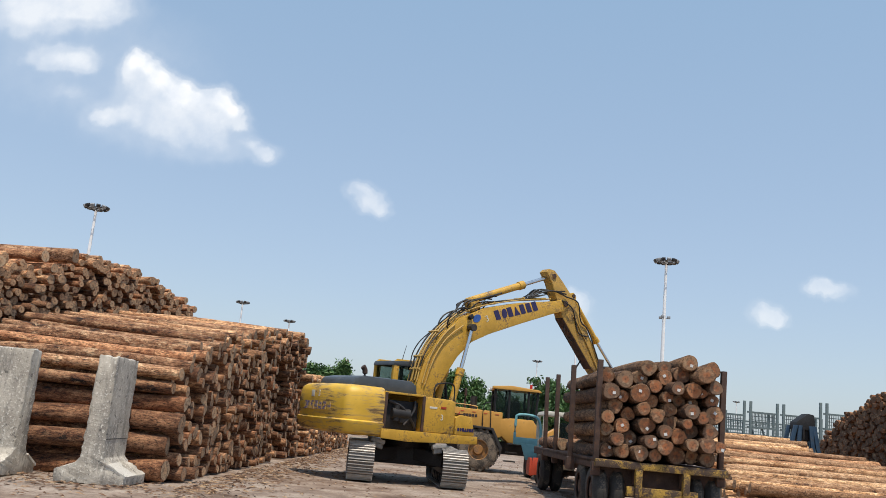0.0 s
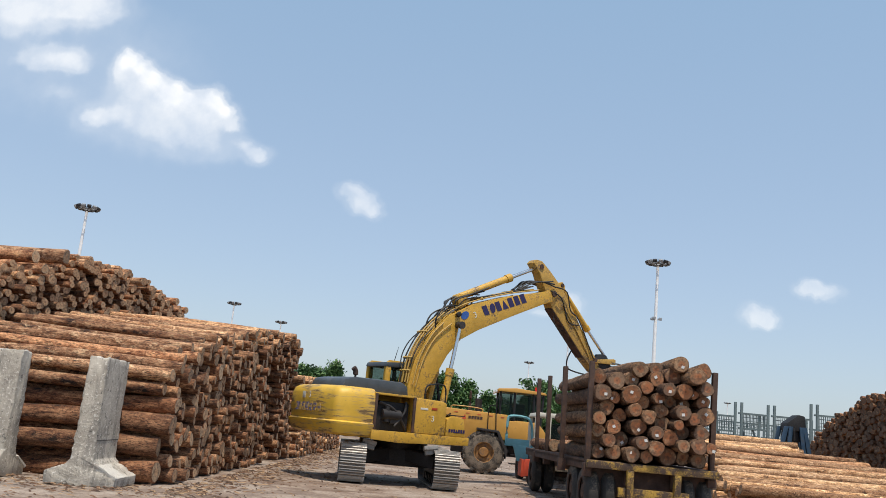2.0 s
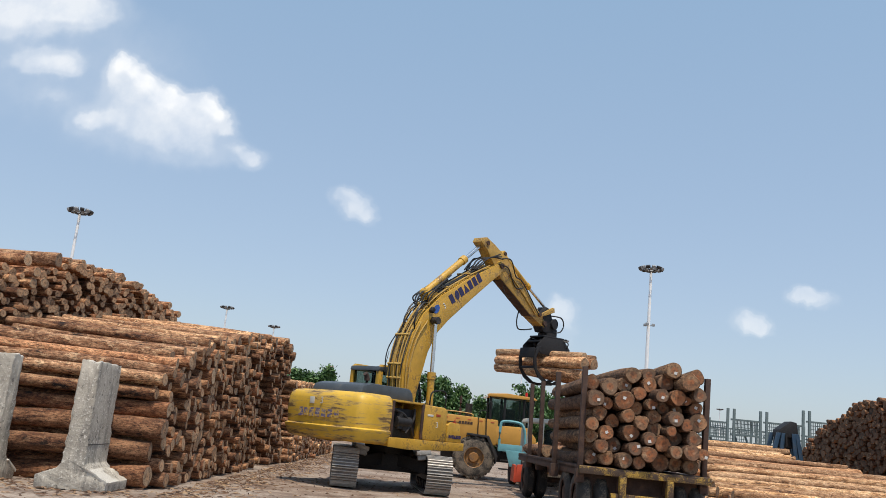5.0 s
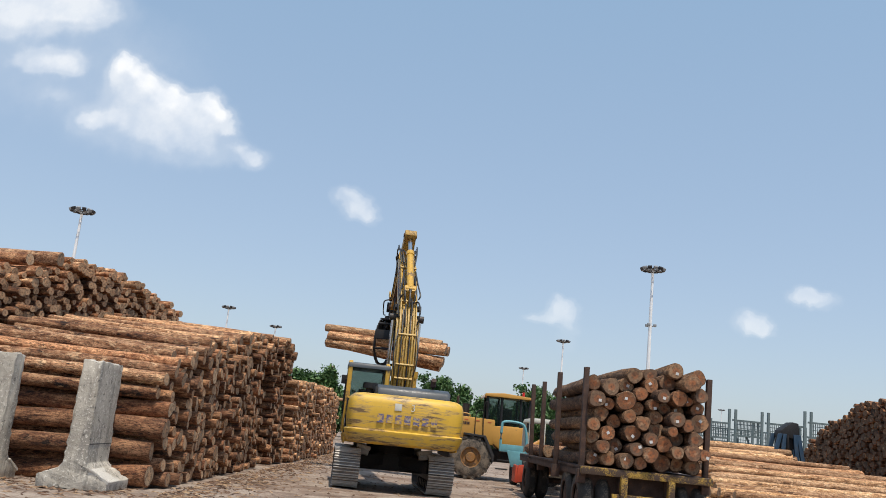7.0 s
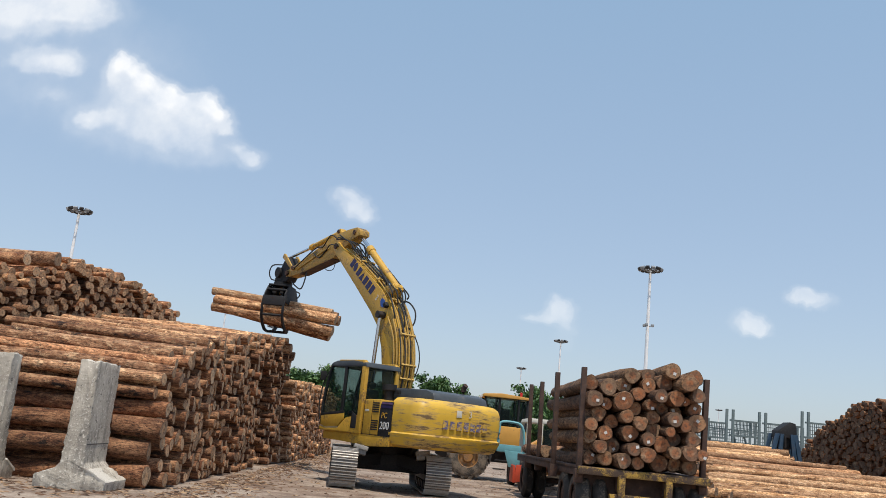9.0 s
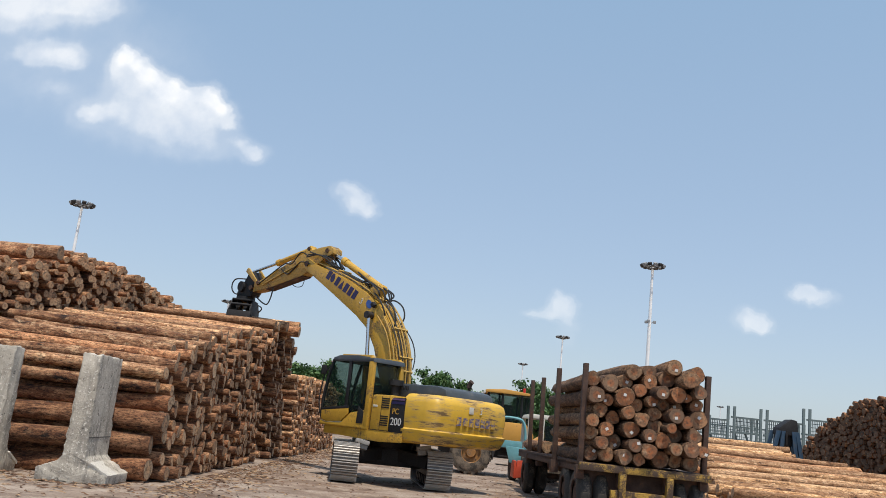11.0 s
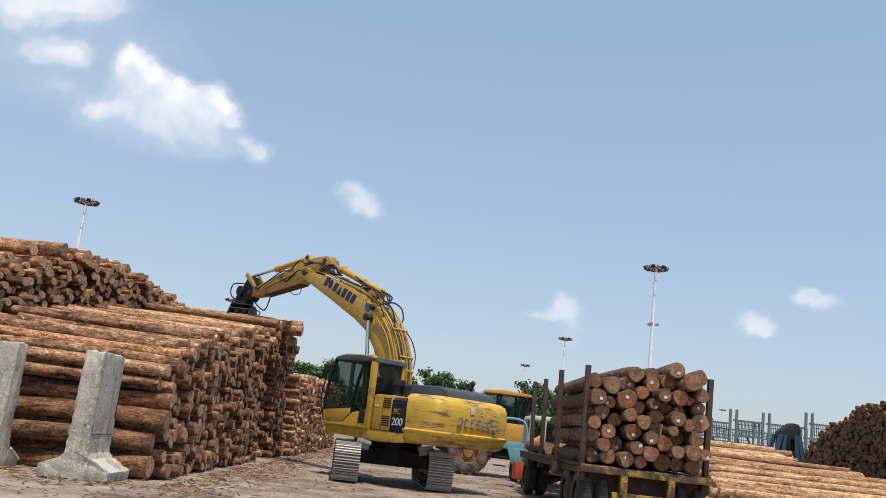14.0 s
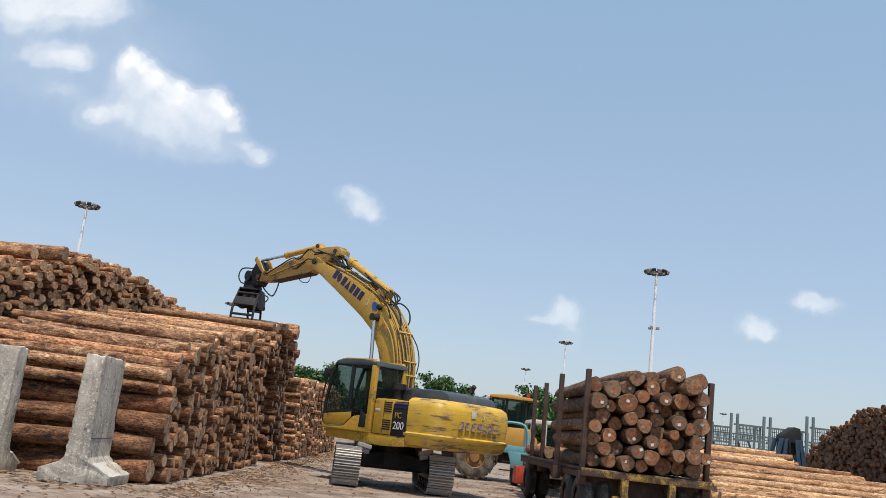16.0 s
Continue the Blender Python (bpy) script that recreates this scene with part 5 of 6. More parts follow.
# ---------------------------------------------------------------- truck in front of the trailer
TEAL = mat_plain("teal_paint", (0.15, 0.38, 0.42), 0.5, 0, 0.2, 4.0, (0.12, 0.12, 0.10), 0.66)
RED = mat_plain("red_paint", (0.55, 0.07, 0.03), 0.5, 0, 0.2, 4.0, (0.14, 0.07, 0.05), 0.64)
CREAM = mat_plain("cream_paint", (0.62, 0.60, 0.52), 0.5, 0, 0.12, 4.0, (0.20, 0.16, 0.12), 0.66)
truck = empty("truck", pose(0.36, 0, 0))
tagged(truck, "truck with a cream cab, red chassis and teal step cage", "truck")
part("chassis", box((0.9, 5.0, 0.28), (3.75, 28.8, 0.78), 0.03), RUST, truck)
part("mudguard", prism([(0, 0.22), (0.06, 0.74), (0.60, 0.78), (0.60, 0.25), (0.34, 0.30)], 26.5, 26.62, bevel=0.015), RED, truck, "red mudguard", at=pose(2.45, 0, 0.02))
part("mudguard", box((0.07, 0.9, 0.50), (2.45, 26.95, 0.50), 0.02), RED, truck, "red mudguard")
for y in (27.1, 30.6):
    wheel(truck, pose(2.82, y, 0.48))
    wheel(truck, pose(4.7, y, 0.48))
cage = part("step_cage", box((0.72, 0.06, 0.22), (2.32, 27.2, 1.20), 0.01), TEAL, truck, "teal step cage with a bent handrail")
part("cage_plate", prism([(2.34, 0.66), (2.72, 0.66), (2.74, 1.12), (2.18, 1.14)], 27.16, 27.22, bevel=0.01), TEAL, cage)
part("cage_rail", tube([(1.98, 27.2, 1.10), (1.98, 27.2, 1.80), (2.06, 27.2, 1.98), (2.50, 27.2, 1.98), (2.68, 27.2, 1.86), (2.76, 27.2, 1.5), (2.76, 27.2, 0.8)], 0.04, 8), TEAL, cage)
part("cage_step", box((0.62, 0.5, 0.06), (2.34, 27.45, 1.12), 0.01), TEAL, cage)
tc = part("cab", prism([(3.08, 0.9), (3.08, 1.30), (4.9, 1.30), (4.9, 0.9)], 29.0, 30.9, bevel=0.04), CREAM, truck)
part("roof", prism([(3.0, 2.08), (3.06, 2.22), (4.85, 2.22), (4.9, 2.08)], 28.95, 30.9, bevel=0.04), CREAM, tc)
for x, y in ((3.08, 29.0), (4.8, 29.0), (3.08, 30.8), (4.8, 30.8)):
    part("post", box((0.12, 0.12, 0.86), (x, y, 1.68), 0.02), CREAM, tc)
part("post", box((0.07, 0.08, 0.86), (3.52, 29.0, 1.68), 0.015), CREAM, tc)
part("pane", box((1.2, 0.012, 0.78), (4.16, 29.02, 1.70)), GLASS, tc)
part("seat", box((0.5, 0.2, 0.55), (3.9, 29.5, 1.62), 0.06, box((0.5, 0.5, 0.14), (3.9, 29.7, 1.34), 0.05)), BLACK, tc)
part("beacon", rod((4.05, 29.3, 2.22), (4.05, 29.3, 2.40), 0.06, 0.05, 12), mat_plain("red_beacon", (0.5, 0.02, 0.015), 0.3), tc, "red beacon")

# ---------------------------------------------------------------- wheel loader
LOADER_PAINT = mat_plain("loader_paint", (0.56, 0.29, 0.055), 0.5, 0, 0.12, 2.0, (0.20, 0.13, 0.07), 0.66, 0.06)
RIM_ORANGE = mat_plain("rim_paint", (0.36, 0.17, 0.045), 0.6, 0, 0.25, 6.0, (0.15, 0.10, 0.065), 0.52)
loader = empty("wheel_loader", pose(1.55, 32.85, 0))
tagged(loader, "dusty orange-yellow wheel loader parked beside the trailer", "wheel loader")
for x in (0.15, 2.95):
    for y in (-1.05, 1.05):
        wheel(loader, pose(x, y, 0.73, 0, 0, 90), 0.72, 0.52, 0.36, RIM_ORANGE, lugs=34, rubber=RUBBER_DUSTY)
    part("axle", rod((x, -0.9, 0.73), (x, 0.9, 0.73), 0.14, n=10), STEEL_DARK, loader)
hd = part("engine_hood", prism([(-1.62, 1.12), (-1.68, 1.90), (-1.58, 2.18), (0.95, 2.10), (0.95, 1.22), (0.55, 1.12)], -0.80, 0.80, bevel=0.05), LOADER_PAINT, loader)
part("hood_rail", tube([(-1.1, -0.72, 2.14), (-1.05, -0.72, 2.27), (-0.05, -0.72, 2.24), (0.0, -0.72, 2.1)], 0.02, 6), LOADER_PAINT, hd)
for i in range(7):
    part("vent_slat", box((0.16, 0.01, 0.035), (-1.18, -0.805, 1.42 + i * 0.085), 0.0, turn=Matrix.Rotation(radians(-35), 4, "Y")), BLACK, hd)
for i in range(6):
    part("reflector", box((0.13, 0.008, 0.03), (-1.35 + i * 0.42, -0.806, 2.06 - 0.012 * i)), mat_plain("orange_reflector", (0.55, 0.10, 0.04), 0.4) if i == 0 else bpy.data.materials["orange_reflector"], hd)
part("mark", prism([(-0.72, 1.82), (-0.60, 2.0), (-0.56, 1.82)], -0.806, -0.80), bpy.data.materials["red_paint"], hd)
mark_bars(hd, RUST, pose(-0.22, -0.806, 1.90), 5, 0.085, 0.10, 0.02)
part("exhaust", tube([(-0.42, 0.1, 2.1), (-0.42, 0.1, 2.75), (-0.46, 0.1, 2.85)], 0.05, 8), RUST, hd)
part("air_filter", rod((-0.1, 0.2, 2.1), (-0.1, 0.2, 2.62), 0.13, n=14), STEEL_DARK, hd)
fr = part("frame", box((4.6, 0.7, 0.45), (1.3, 0, 0.85), 0.05), STEEL_DARK, loader)
fen = part("fender", prism([(-0.15, 1.56), (0.62, 1.52), (0.98, 0.85), (0.92, 0.55), (0.86, 0.85), (0.55, 1.44), (-0.15, 1.48)], -1.35, -0.78, bevel=0.015), STEEL_DARK, loader, "dark rubber-edged fender")
for i in range(3):
    part("step", box((0.42, 0.34, 0.04), (1.28 + 0.05 * i, -1.02, 0.42 + 0.3 * i), 0.01), STEEL_DARK, loader)
lc = part("cab", prism([(0.86, 1.32), (0.86, 1.86), (1.2, 1.92), (2.05, 1.92), (2.36, 1.55), (2.36, 1.05), (1.2, 1.05)], -0.80, 0.80, bevel=0.05), LOADER_PAINT, loader)
part("roof", prism([(0.50, 2.92), (0.52, 3.02), (1.2, 3.08), (2.22, 3.0), (2.30, 2.92)], -0.86, 0.86, bevel=0.03), LOADER_PAINT, lc)
for y in (-0.74, 0.74):
    for a, b in (((0.66, 1.9), (0.62, 2.94)), ((1.16, 1.9), (1.14, 2.94)), ((1.86, 1.9), (1.84, 2.94)), ((2.12, 1.7), (2.18, 2.94))):
        part("post", rod((a[0], y, a[1]), (b[0], y, b[1]), 0.045, n=8), BLACK, lc)
    for p in ([(0.68, 1.95), (1.12, 1.92), (1.10, 2.92), (0.66, 2.92)], [(1.2, 1.95), (1.82, 1.95), (1.80, 2.92), (1.18, 2.92)], [(1.88, 1.7), (2.10, 1.7), (2.15, 2.92), (1.88, 2.92)]):
        part("pane", prism(p, y - 0.006, y + 0.006), GLASS, lc)
part("pane", box((0.012, 1.4, 0.98), (0.66, 0, 2.42)), GLASS, lc)
part("pane", box((0.012, 1.4, 1.2), (2.15, 0, 2.32)), GLASS, lc)
part("handrail", tube([(0.55, -0.84, 1.5), (0.50, -0.84, 2.5), (0.6, -0.84, 2.72), (0.72, -0.84, 2.6)], 0.018, 6), BLACK, lc)
part("handrail", tube([(0.25, -0.84, 1.5), (0.25, -0.84, 2.3), (0.5, -0.84, 2.4)], 0.018, 6), BLACK, lc)
part("seat", box((0.5, 0.5, 0.9), (1.35, 0, 2.1), 0.08), BLACK, lc)
for y in (-0.6, 0.6):
    part("work_lamp", box((0.08, 0.14, 0.10), (0.47, y, 2.92), 0.02), PAPER, lc)
part("beacon", rod((1.95, -0.3, 3.05), (1.95, -0.3, 3.2), 0.05, n=10), bpy.data.materials["red_beacon"], lc, "red beacon")
part("front_frame", prism([(2.3, 0.6), (2.4, 1.35), (3.0, 1.75), (3.4, 1.5), (3.5, 0.6)], -0.45, 0.45, bevel=0.05), LOADER_PAINT, loader)
part("lift_arm", prism([(2.9, 1.55), (3.1, 1.75), (4.4, 0.75), (4.3, 0.55)], -0.55, -0.40, bevel=0.02), LOADER_PAINT, loader)
part("lift_arm", prism([(2.9, 1.55), (3.1, 1.75), (4.4, 0.75), (4.3, 0.55)], 0.40, 0.55, bevel=0.02), LOADER_PAINT, loader)
part("bucket", prism([(4.2, 0.05), (5.2, 0.03), (5.2, 0.08), (4.4, 0.25), (4.3, 0.8), (4.5, 1.2), (4.4, 1.22), (4.15, 0.8)], -1.35, 1.35, bevel=0.01), STEEL_DARK, loader)

# ---------------------------------------------------------------- spare grab resting on the low heap
BLUE_STEEL = mat_plain("blue_steel", (0.022, 0.055, 0.10), 0.5, 0.2, 0.3, 3.0, (0.05, 0.05, 0.05), 0.6)
grab = empty("spare_grab", pose(16.35, 40.3, 0))
tagged(grab, "big blue-black log grab standing behind the low heap", "log grab")
part("head", prism([(-0.42, 2.80), (-0.36, 3.10), (0.15, 3.50), (0.42, 3.45), (0.50, 2.75)], -0.4, 0.4, bevel=0.04), BLACK, grab)
part("head_frame", box((0.85, 0.5, 0.6), (0.03, 0, 2.6), 0.05), BLACK, grab)
for x, lean in ((-0.40, -0.55), (-0.20, -0.20), (0.26, 0.24), (0.42, 0.42)):
    for y in (-0.38, 0.38):
        part("tine", prism([(x - 0.09, 2.95), (x + 0.09, 2.95), (x + lean + 0.09, 0.6), (x + lean * 0.8, 0.0), (x + lean - 0.09, 0.6)], y - 0.06, y + 0.06, bevel=0.015), BLUE_STEEL, grab)
part("hanging_chain", tube([(-0.1, -0.5, 2.9), (-0.08, -0.52, 2.2), (-0.1, -0.5, 1.4)], 0.04, 5), STEEL_DARK, grab)

# ---------------------------------------------------------------- far chimney
chim = empty("chimney", pose(-69, 620, 0))
# Red made pale: the haze of the distance is mixed into this colour.
PINK = mat_plain("hazed_red", (0.62, 0.36, 0.36), 0.8)
tagged(chim, "far red and white banded chimney", "chimney")
for i in range(4):
    part("band", rod((0, 0, i * 10), (0, 0, i * 10 + 10), 2.4 - 0.1 * i, 2.3 - 0.1 * i, 16), PINK if i % 2 else WHITE, chim)

# ---------------------------------------------------------------- clouds, a backdrop a kilometre and a half away
CLOUDS = {
    "main": [(-609, 607, 19, 16, 0.95), (-584, 590, 23, 17, 0.7), (-556, 571, 23, 19, 0.75), (-523, 548, 29, 19, 0.8), (-488, 543, 27, 17, 0.6), (-443, 545, 19, 16, 0.75), (-423, 523, 17, 17, 0.6), (-402, 495, 17, 14, 0.5), (-349, 446, 25, 14, 0.5), (-380, 463, 19, 14, 0.4), (-622, 583, 17, 25, 0.4), (-588, 553, 39, 35, 0.5), (-521, 522, 58, 33, 0.5), (-453, 513, 44, 33, 0.5), (-658, 485, 29, 19, 0.45), (-614, 497, 39, 23, 0.3), (-524, 473, 107, 33, 0.36), (-438, 445, 87, 27, 0.22), (-576, 484, 184, 87, 0.16)],
    "veil": [(-801, 699, 116, 33, 1.0), (-696, 701, 58, 35, 0.7), (-834, 656, 87, 29, 0.5), (-745, 598, 53, 19, 0.6), (-706, 582, 29, 17, 0.4), (-778, 578, 48, 16, 0.35), (-732, 528, 39, 16, 0.22), (-708, 591, 252, 126, 0.32)],
    "puff": [(-159, 384, 26, 20, 1.00), (-186, 399, 23, 13, 0.80), (-136, 364, 19, 14, 0.80)],
    "low": [(213, 243, 18, 14, 0.9), (228, 231, 21, 16, 0.7), (201, 218, 25, 11, 0.6), (165, 214, 21, 9, 0.5), (230, 206, 19, 15, 0.45), (229, 176, 23, 21, 0.22)],
    "right": [(550, 247, 29, 17, 1), (570, 235, 19, 11, 1)],
    "far": [(662, 300, 40, 14, 1), (643, 302, 21, 11, 1)],
}


def cloud(name, blobs, dense, seed):
    k = Mat("cloud_" + name)
    v = k.coords("Object")
    warp = k.node("ShaderNodeTexNoise")
    k.link(v, warp.inputs["Vector"])
    warp.inputs["Scale"].default_value, warp.inputs["Detail"].default_value, warp.inputs["Roughness"].default_value = 0.026, 5, 0.5
    sub = k.node("ShaderNodeVectorMath", operation="SUBTRACT")
    sub.inputs[1].default_value = (0.5, 0.5, 0.5)
    k.link(warp.outputs["Color"], sub.inputs[0])
    sc = k.node("ShaderNodeVectorMath", operation="SCALE")
    k.link(sub.outputs[0], sc.inputs[0])
    sc.inputs["Scale"].default_value = 34.0
    add = k.node("ShaderNodeVectorMath", operation="ADD")
    k.link(v, add.inputs[0])
    k.link(sc.outputs[0], add.inputs[1])
    total = None
    cx, cz = blobs[0][0], blobs[0][1]
    for x, z, rx, rz, weight in blobs:
        mp = k.node("ShaderNodeMapping", vector_type="TEXTURE")
        mp.inputs["Location"].default_value = (x - cx, 0, z - cz)
        mp.inputs["Scale"].default_value = (rx * 0.95, 1000, rz * 0.95)
        k.link(add.outputs[0], mp.inputs["Vector"])
        ln = k.node("ShaderNodeVectorMath", operation="DOT_PRODUCT")
        k.link(mp.outputs[0], ln.inputs[0])
        k.link(mp.outputs[0], ln.inputs[1])
        f = k.math("EXPONENT", k.math("MULTIPLY", ln.outputs["Value"], -1.0))
        f = k.math("MULTIPLY", f, weight)
        total = f if total is None else k.math("ADD", total, f)
    fine = k.noise(v, 0.020, 4, 0.5)
    body = k.math("MULTIPLY", total, k.math("ADD", 0.6, k.math("MULTIPLY", fine, 0.8)))
    alpha = k.ramp(body, [(0.05, 0.0), (0.30, 0.20 * dense), (0.58, 0.62 * dense), (1.0, dense)])
    alpha.node.color_ramp.interpolation = "EASE"
    col = k.ramp(k.noise(v, 0.018, 4, 0.55), [(0.35, (0.80, 0.84, 0.90)), (0.60, (0.96, 0.965, 0.97))])
    em, tr, mx = k.node("ShaderNodeEmission"), k.node("ShaderNodeBsdfTransparent"), k.node("ShaderNodeMixShader")
    k.link(col, em.inputs["Color"])
    em.inputs["Strength"].default_value = CLOUD_GLOW
    k.link(alpha, mx.inputs[0])
    k.link(tr.outputs[0], mx.inputs[1])
    k.link(em.outputs[0], mx.inputs[2])
    k.link(mx.outputs[0], k.n["Material Output"].inputs["Surface"])
    x0, x1 = min(b[0] - b[2] * 3 for b in blobs) - 40, max(b[0] + b[2] * 3 for b in blobs) + 40
    z0, z1 = min(b[1] - b[3] * 3 for b in blobs) - 40, max(b[1] + b[3] * 3 for b in blobs) + 40
    bm = bmesh.new()
    bm.faces.new([bm.verts.new((x - cx, 0, z - cz)) for x, z in ((x0, z0), (x1, z0), (x1, z1), (x0, z1))])
    ob = part("backdrop_cloud", bm, k.m, at=pose(cx, 1500 + 3 * seed, cz))
    ob.visible_shadow = False
    tagged(ob, "soft white cumulus cloud in a hazy sky", "cloud", kind="structure")


CLOUD_GLOW = 0.92
for i, (name, dense) in enumerate((("main", 0.92), ("veil", 0.70), ("puff", 0.50), ("low", 0.44), ("right", 0.50), ("far", 0.45))):
    cloud(name, CLOUDS[name], dense, i)

# ---------------------------------------------------------------- litter on the yard
def litter(name, seed, count, spot, size, material, label):
    """Loose chips of bark and splinters lying flat on the ground, joined."""
    rng = random.Random(seed)
    V, Fc = [], []
    for _ in range(count):
        x, y = spot(rng)
        l, b, h = rng.uniform(*size), rng.uniform(0.006, 0.026), rng.uniform(0.006, 0.02)
        m = Matrix.Translation((x, y, rng.uniform(-0.012, 0.012))) @ Euler((rng.uniform(-0.25, 0.25), rng.uniform(-0.2, 0.2), rng.uniform(0, 6.3))).to_matrix().to_4x4()
        o = len(V)
        V.extend((m @ Vector(v))[:] for v in ((-l, -b, 0), (l, -b * 0.4, 0), (l * 0.8, b, 0), (-l * 0.7, b * 0.8, 0), (0, 0, h)))
        Fc.extend((o + a, o + c, o + 4) for a, c in ((0, 1), (1, 2), (2, 3), (3, 0)))
    me = bpy.data.meshes.new(name)
    me.from_pydata(V, [], Fc)
    me.materials.append(material)
    tagged(new(name, me), label, "litter", kind="stuff")


def mat_chip():
    m = Mat("bark_chip", 0.9)
    r = m.node("ShaderNodeNewGeometry").outputs["Random Per Island"]
    m.color(m.ramp(r, [(0.0, (0.05, 0.028, 0.018)), (0.6, (0.17, 0.09, 0.05)), (1.0, (0.42, 0.29, 0.17))]))
    return m.m


CHIP = mat_chip()
litter("bark_litter", 61, 3800, lambda g: (g.uniform(-7, 9), 12 + 34 * g.random() ** 1.4), (0.015, 0.07), CHIP, "brown bark chips strewn over the yard")
litter("bark_litter", 62, 2000, lambda g: (-4.3 + abs(g.gauss(0, 0.7)), g.uniform(14.5, 44)), (0.02, 0.13), CHIP, "bark strips lying along the foot of the heap")
litter("bark_litter", 63, 350, lambda g: (g.gauss(-5.5, 1.3), g.gauss(14.6, 0.6)), (0.02, 0.12), CHIP, "bark strips round the concrete blocks")

# ---------------------------------------------------------------- the carried bundle
rng = random.Random(19)
# across, up, radius, along, tilt of each log in the bundle
BUNDLE = [(-0.16, -0.24, 0.17, 0.06, 2), (0.17, -0.28, 0.17, -0.08, 5), (-0.20, 0.07, 0.18, 0.10, 0), (0.18, 0.05, 0.17, 0.12, -1), (-0.04, 0.30, 0.15, -0.10, 1), (0.24, 0.31, 0.14, 0.0, 2)]
bundle_logs = []
for dy, dz, r, dx, lean in BUNDLE:
    ob = new("log", log_mesh("held", (BARK_PALE if dz > 0.1 else BARK, END), rng, r, 4.1))
    tagged(ob, "rough pine log lifted by the excavator's grapple", "log", "logs in the grapple")
    bundle_logs.append((ob, dx, dy, dz, lean))


# ---------------------------------------------------------------- what moves
def track_of(rows):
    """A smooth curve (monotone cubic) through rows of (seconds, values...)."""
    ts = [r[0] for r in rows]
    cols = list(zip(*[r[1:] for r in rows]))

    def at(t):
        i = min(max(sum(1 for x in ts if x <= t) - 1, 0), len(ts) - 2)
        h = ts[i + 1] - ts[i]
        u = min(max((t - ts[i]) / h, 0), 1)
        out = []
        for c in cols:
            def slope(k):
                if k <= 0 or k >= len(ts) - 1:
                    return 0.0
                a, b = (c[k] - c[k - 1]) / (ts[k] - ts[k - 1]), (c[k + 1] - c[k]) / (ts[k + 1] - ts[k])
                return 0.0 if a * b <= 0 else 2 * a * b / (a + b)
            m0, m1 = slope(i) * h, slope(i + 1) * h
            out.append((2 * u ** 3 - 3 * u * u + 1) * c[i] + (u ** 3 - 2 * u * u + u) * m0 + (-2 * u ** 3 + 3 * u * u) * c[i + 1] + (u ** 3 - u * u) * m1)
        return out
    return at


# seconds, swing, boom angle, arm angle
REACH = track_of([
    (0, 34.3, 35.3, -48.0),
    (1, 33.2, 35.1, -47.5),
    (1.5, 33.2, 37.3, -46.0),
    (2, 33.2, 39.0, -45.0),
    (2.5, 33.0, 40.8, -44.2),
    (3, 33.0, 44.6, -42.6),
    (3.5, 33.6, 47.2, -40.0),
    (4.2, 38.5, 49.4, -33.7),
    (6.3, 75.1, 55.1, -21.2),
    (6.6, 85.5, 54.8, -22.0),
    (7.0, 96.2, 54.4, -25.4),
    (7.5, 108.7, 55.0, -19.7),
    (8, 119.8, 55.4, -18.8),
    (8.5, 126.6, 54.4, -14.0),
    (9, 128.8, 53.8, -11.9),
    (11.4, 136.0, 42.0, -12.8),
    (12, 135.7, 42.6, -12.2),
    (12.5, 136.6, 42.5, -12.5),
    (13, 136.1, 42.4, -13.0),
    (14, 135.4, 39.1, -10.8),
    (15, 136.2, 39.9, -11.0),
    (15.5, 136.0, 41.4, -11.3),
    (16, 135.8, 44.9, -7.2),
])
# seconds, heading of the load's axis, its tilt, how far the jaws stand open
LOAD_TURN = track_of([(0, -86, 0, 4), (3.4, -86, 0, 4), (4.2, -76, 2, 4), (5.2, -50, 2, 4), (6.3, -29, 2, 4), (6.6, -23, 2, 4), (7.0, -13, 3, 4), (8.0, -9, 3, 4), (9.0, -8, 5, 4), (10.6, -2, 4, 6), (11.4, 0, 3, 10),
                      (14.6, 0, 3, 12), (15.2, 0, 3, 26), (16.0, 0, 3, 30)])
TIMES = [round(0.2 * i, 2) for i in range(81)]


def machine(t):
    """Poses of the moving members at t, in the machine's space."""
    psi, b, a = (radians(v) for v in REACH(t))
    spin = Matrix.Rotation(psi, 4, "Z")
    foot = Vector((FOOT[0], 0, FOOT[1]))
    boom_m = spin @ Matrix.Translation(foot) @ Matrix.Rotation(-b, 4, "Y")
    elbow = boom_m @ Vector((BOOM, 0, 0))
    arm_m = Matrix.Translation(elbow) @ spin @ Matrix.Rotation(-a, 4, "Y")
    tip = arm_m @ Vector((ARM, 0, 0))
    return spin, boom_m, arm_m, tip


def along(spin, p, q):
    """A pose at p with x towards q, for things that lie in the swing plane."""
    d = spin.inverted().to_3x3() @ (q - p)
    return Matrix.Translation(p) @ spin @ Matrix.Rotation(-math.atan2(d.z, d.x), 4, "Y")


LIFT, DROP = 1.0, 11.0
ROOT = Matrix.Translation((CX, CY, 0))


def held(t):
    spin, _, _, tip = machine(t)
    heading, tilt, _ = LOAD_TURN(t)
    centre = ROOT @ (tip + spin.to_3x3() @ Vector((HEAD, 0, -1.24)))
    return Matrix.Translation(centre) @ Matrix.Rotation(radians(heading), 4, "Z") @ Matrix.Rotation(radians(tilt), 4, "Y")


# resting places on the near heap: x of the sawn end, y; the heap gives the height
RESTING = []
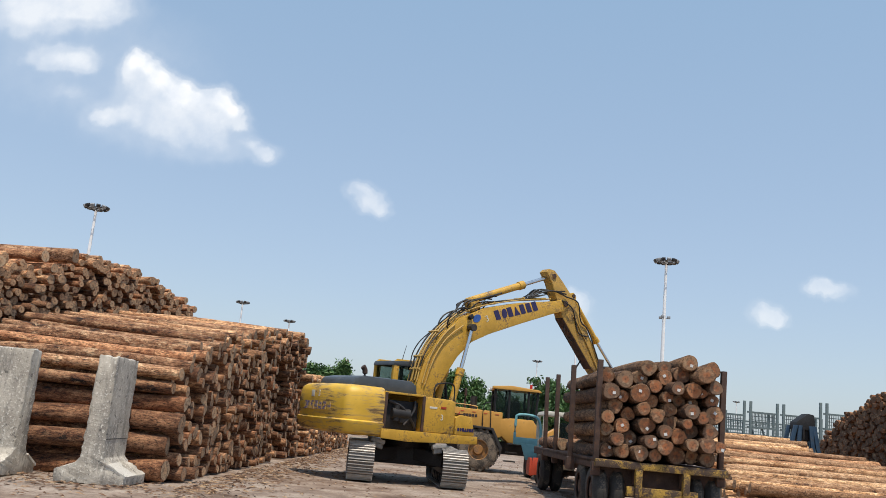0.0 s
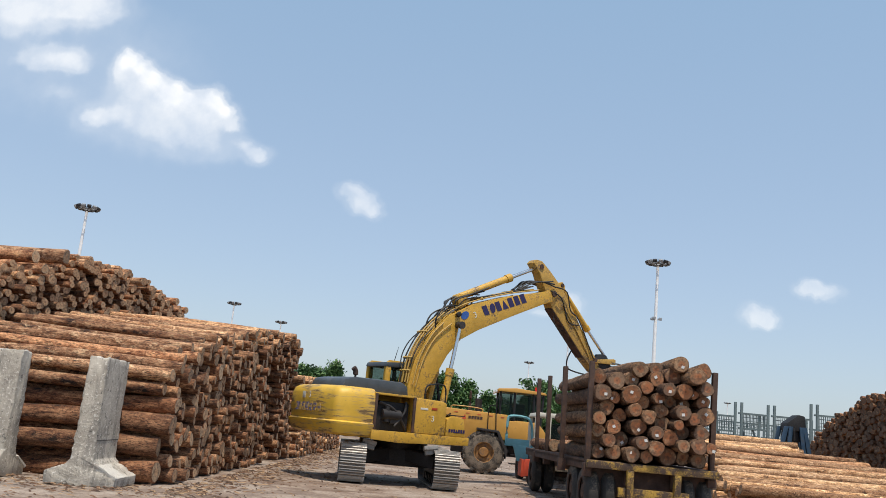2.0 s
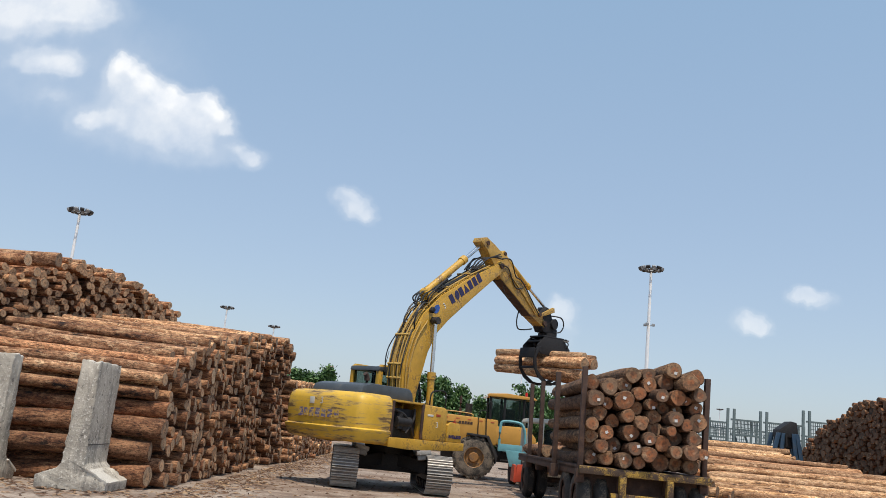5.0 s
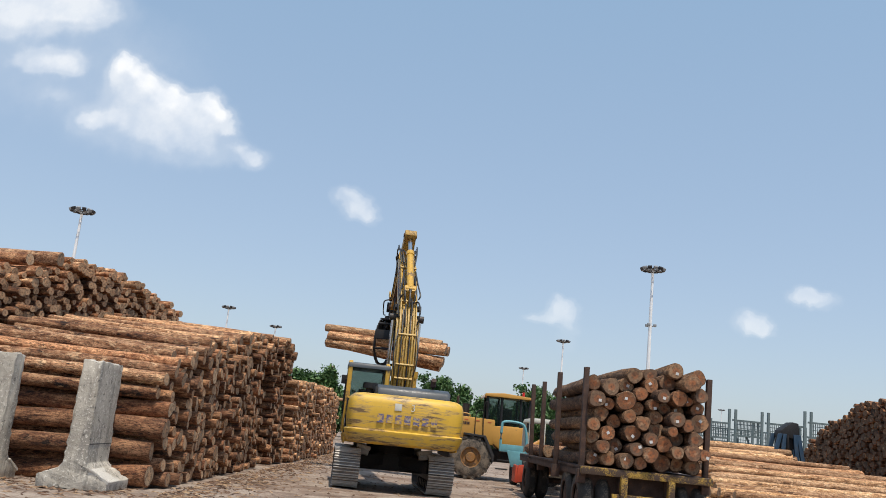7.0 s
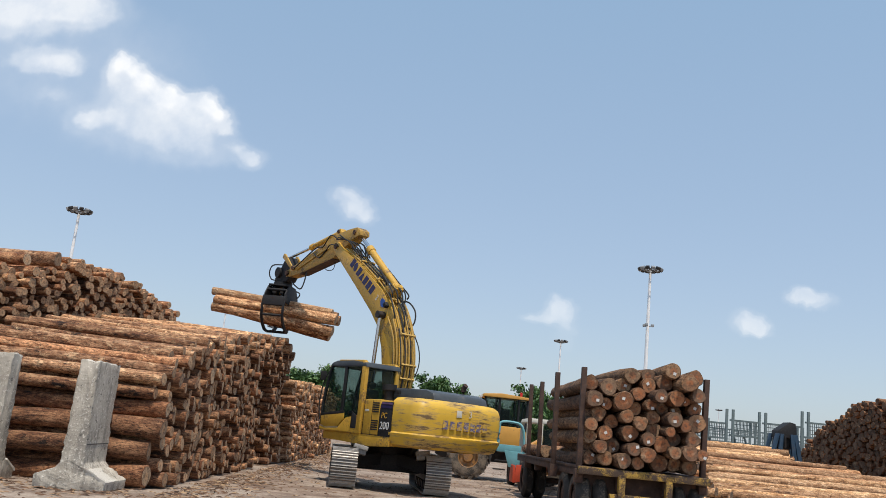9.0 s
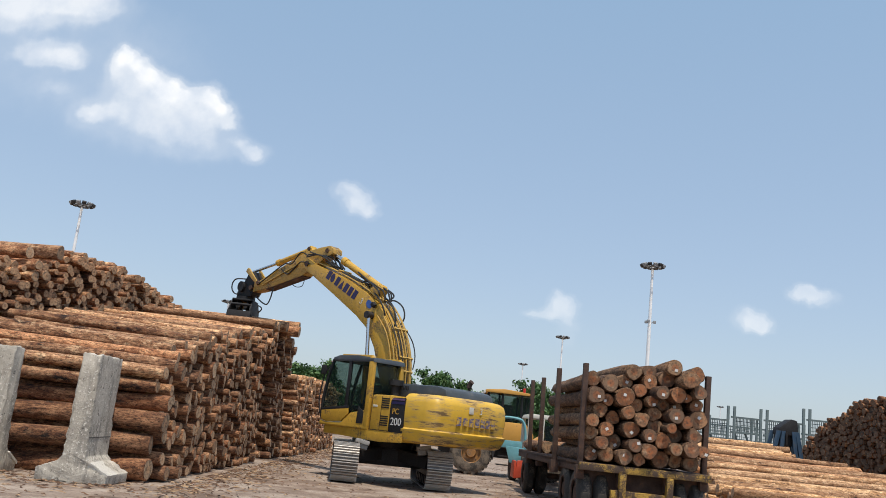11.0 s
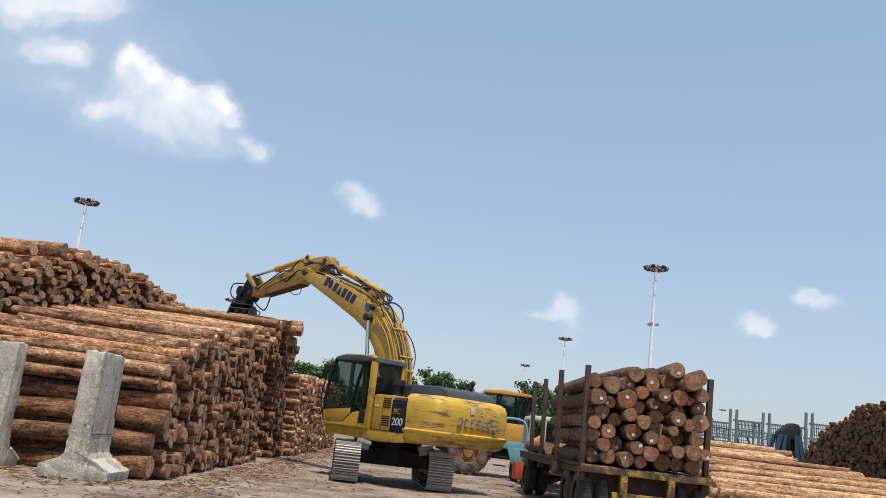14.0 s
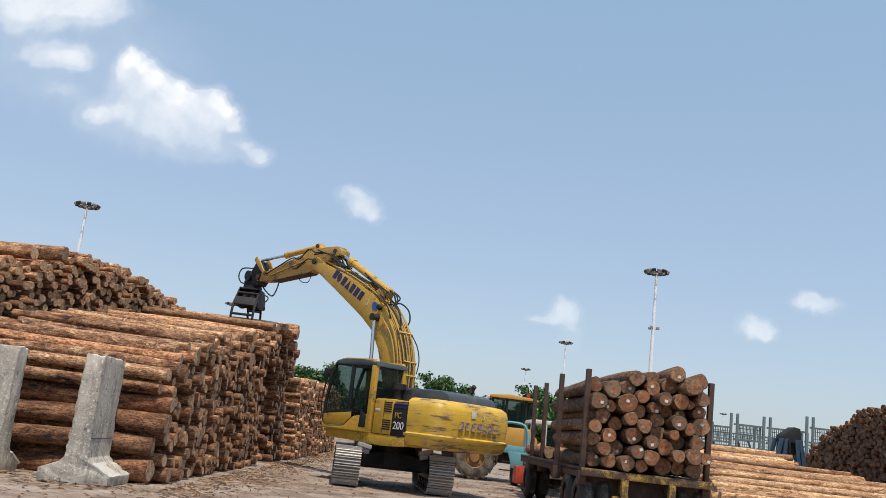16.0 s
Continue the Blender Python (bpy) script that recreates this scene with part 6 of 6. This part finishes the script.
for (_, _, r, _, _), (x, y) in zip(BUNDLE, ((-4.30, 28.05), (-4.22, 27.69), (-4.40, 28.42), (-4.55, 27.31), (-4.75, 26.96), (-4.8, 26.62))):
    z = NEAR.rest(y, r)
    NEAR.c = np.vstack([NEAR.c, (y, z, r)])
    RESTING.append((x, y, z))


def motions():
    swing, booms, arms, heads, brackets = [], [], [], [], []
    jaws = {s: [] for s, _ in JAWS}
    cyl = defaultdict(list)
    for t in TIMES:
        spin, boom_m, arm_m, tip = machine(t)
        heading, tilt, gape = LOAD_TURN(t)
        swing.append((t, spin))
        booms.append((t, boom_m))
        arms.append((t, arm_m))
        brackets.append((t, Matrix.Translation(tip) @ spin))
        head = Matrix.Translation(tip + spin.to_3x3() @ Vector((HEAD, 0, 0))) @ Matrix.Rotation(radians(heading), 4, "Z")
        heads.append((t, head))
        for s, _ in JAWS:
            jaws[s].append((t, head @ Matrix.Translation((0, s * 0.58, -0.86)) @ Matrix.Rotation(radians(s * gape), 4, "X")))
        p, q = boom_m @ Vector((2.82, 0, 1.56)), arm_m @ Vector((-0.861, 0, 0.177))
        cyl["arm_a"].append((t, along(spin, p, q)))
        cyl["arm_b"].append((t, along(spin, q, p)))
        for s, _, _ in boom_cyls:
            p, q = spin @ Vector((0.84, s * 0.36, 1.42)), boom_m @ Vector((2.273, s * 0.36, 0.99))
            cyl["boom_a", s].append((t, along(spin, p, q)))
            cyl["boom_b", s].append((t, along(spin, q, p)))
    for ob in swing_parts:
        walk(ob, swing)
    walk(boom, booms)
    walk(arm, arms)
    walk(bracket, brackets)
    walk(grapple, heads)
    for s, ob in JAWS:
        walk(ob, jaws[s])
    walk(arm_cyl[0], cyl["arm_a"])
    walk(arm_cyl[1], cyl["arm_b"])
    for s, a, b in boom_cyls:
        walk(a, cyl["boom_a", s])
        walk(b, cyl["boom_b", s])
    for (ob, dx, dy, dz, lean), (rx, ry, rz) in zip(bundle_logs, RESTING):
        rest = log_pose(rx, ry, rz, -3, 1.2)
        rows = [(t, held(max(t, LIFT)) @ Matrix.Translation((dx - 0.20, dy, dz)) @ Matrix.Rotation(radians(lean), 4, "Y") @ Matrix.Translation((2.05, 0, 0))) for t in TIMES if t < 10.5]
        rows += [(DROP, rest), (14.0, rest), (15.0, Matrix.Translation((-0.14, 0, 0)) @ rest), (16.0, Matrix.Translation((-0.14, 0, 0)) @ rest)]
        walk(ob, rows)
    walk(loader, [(t, pose(1.55 + dx, 32.85, 0)) for t, dx in ((0, -0.23), (0.5, -0.10), (1.5, 0.17), (2.5, 0.29), (4.0, 0.27), (6.5, 0.0), (9.0, 0.0), (12.5, 0.10), (14.5, -0.12), (16.0, 0.12))])


motions()
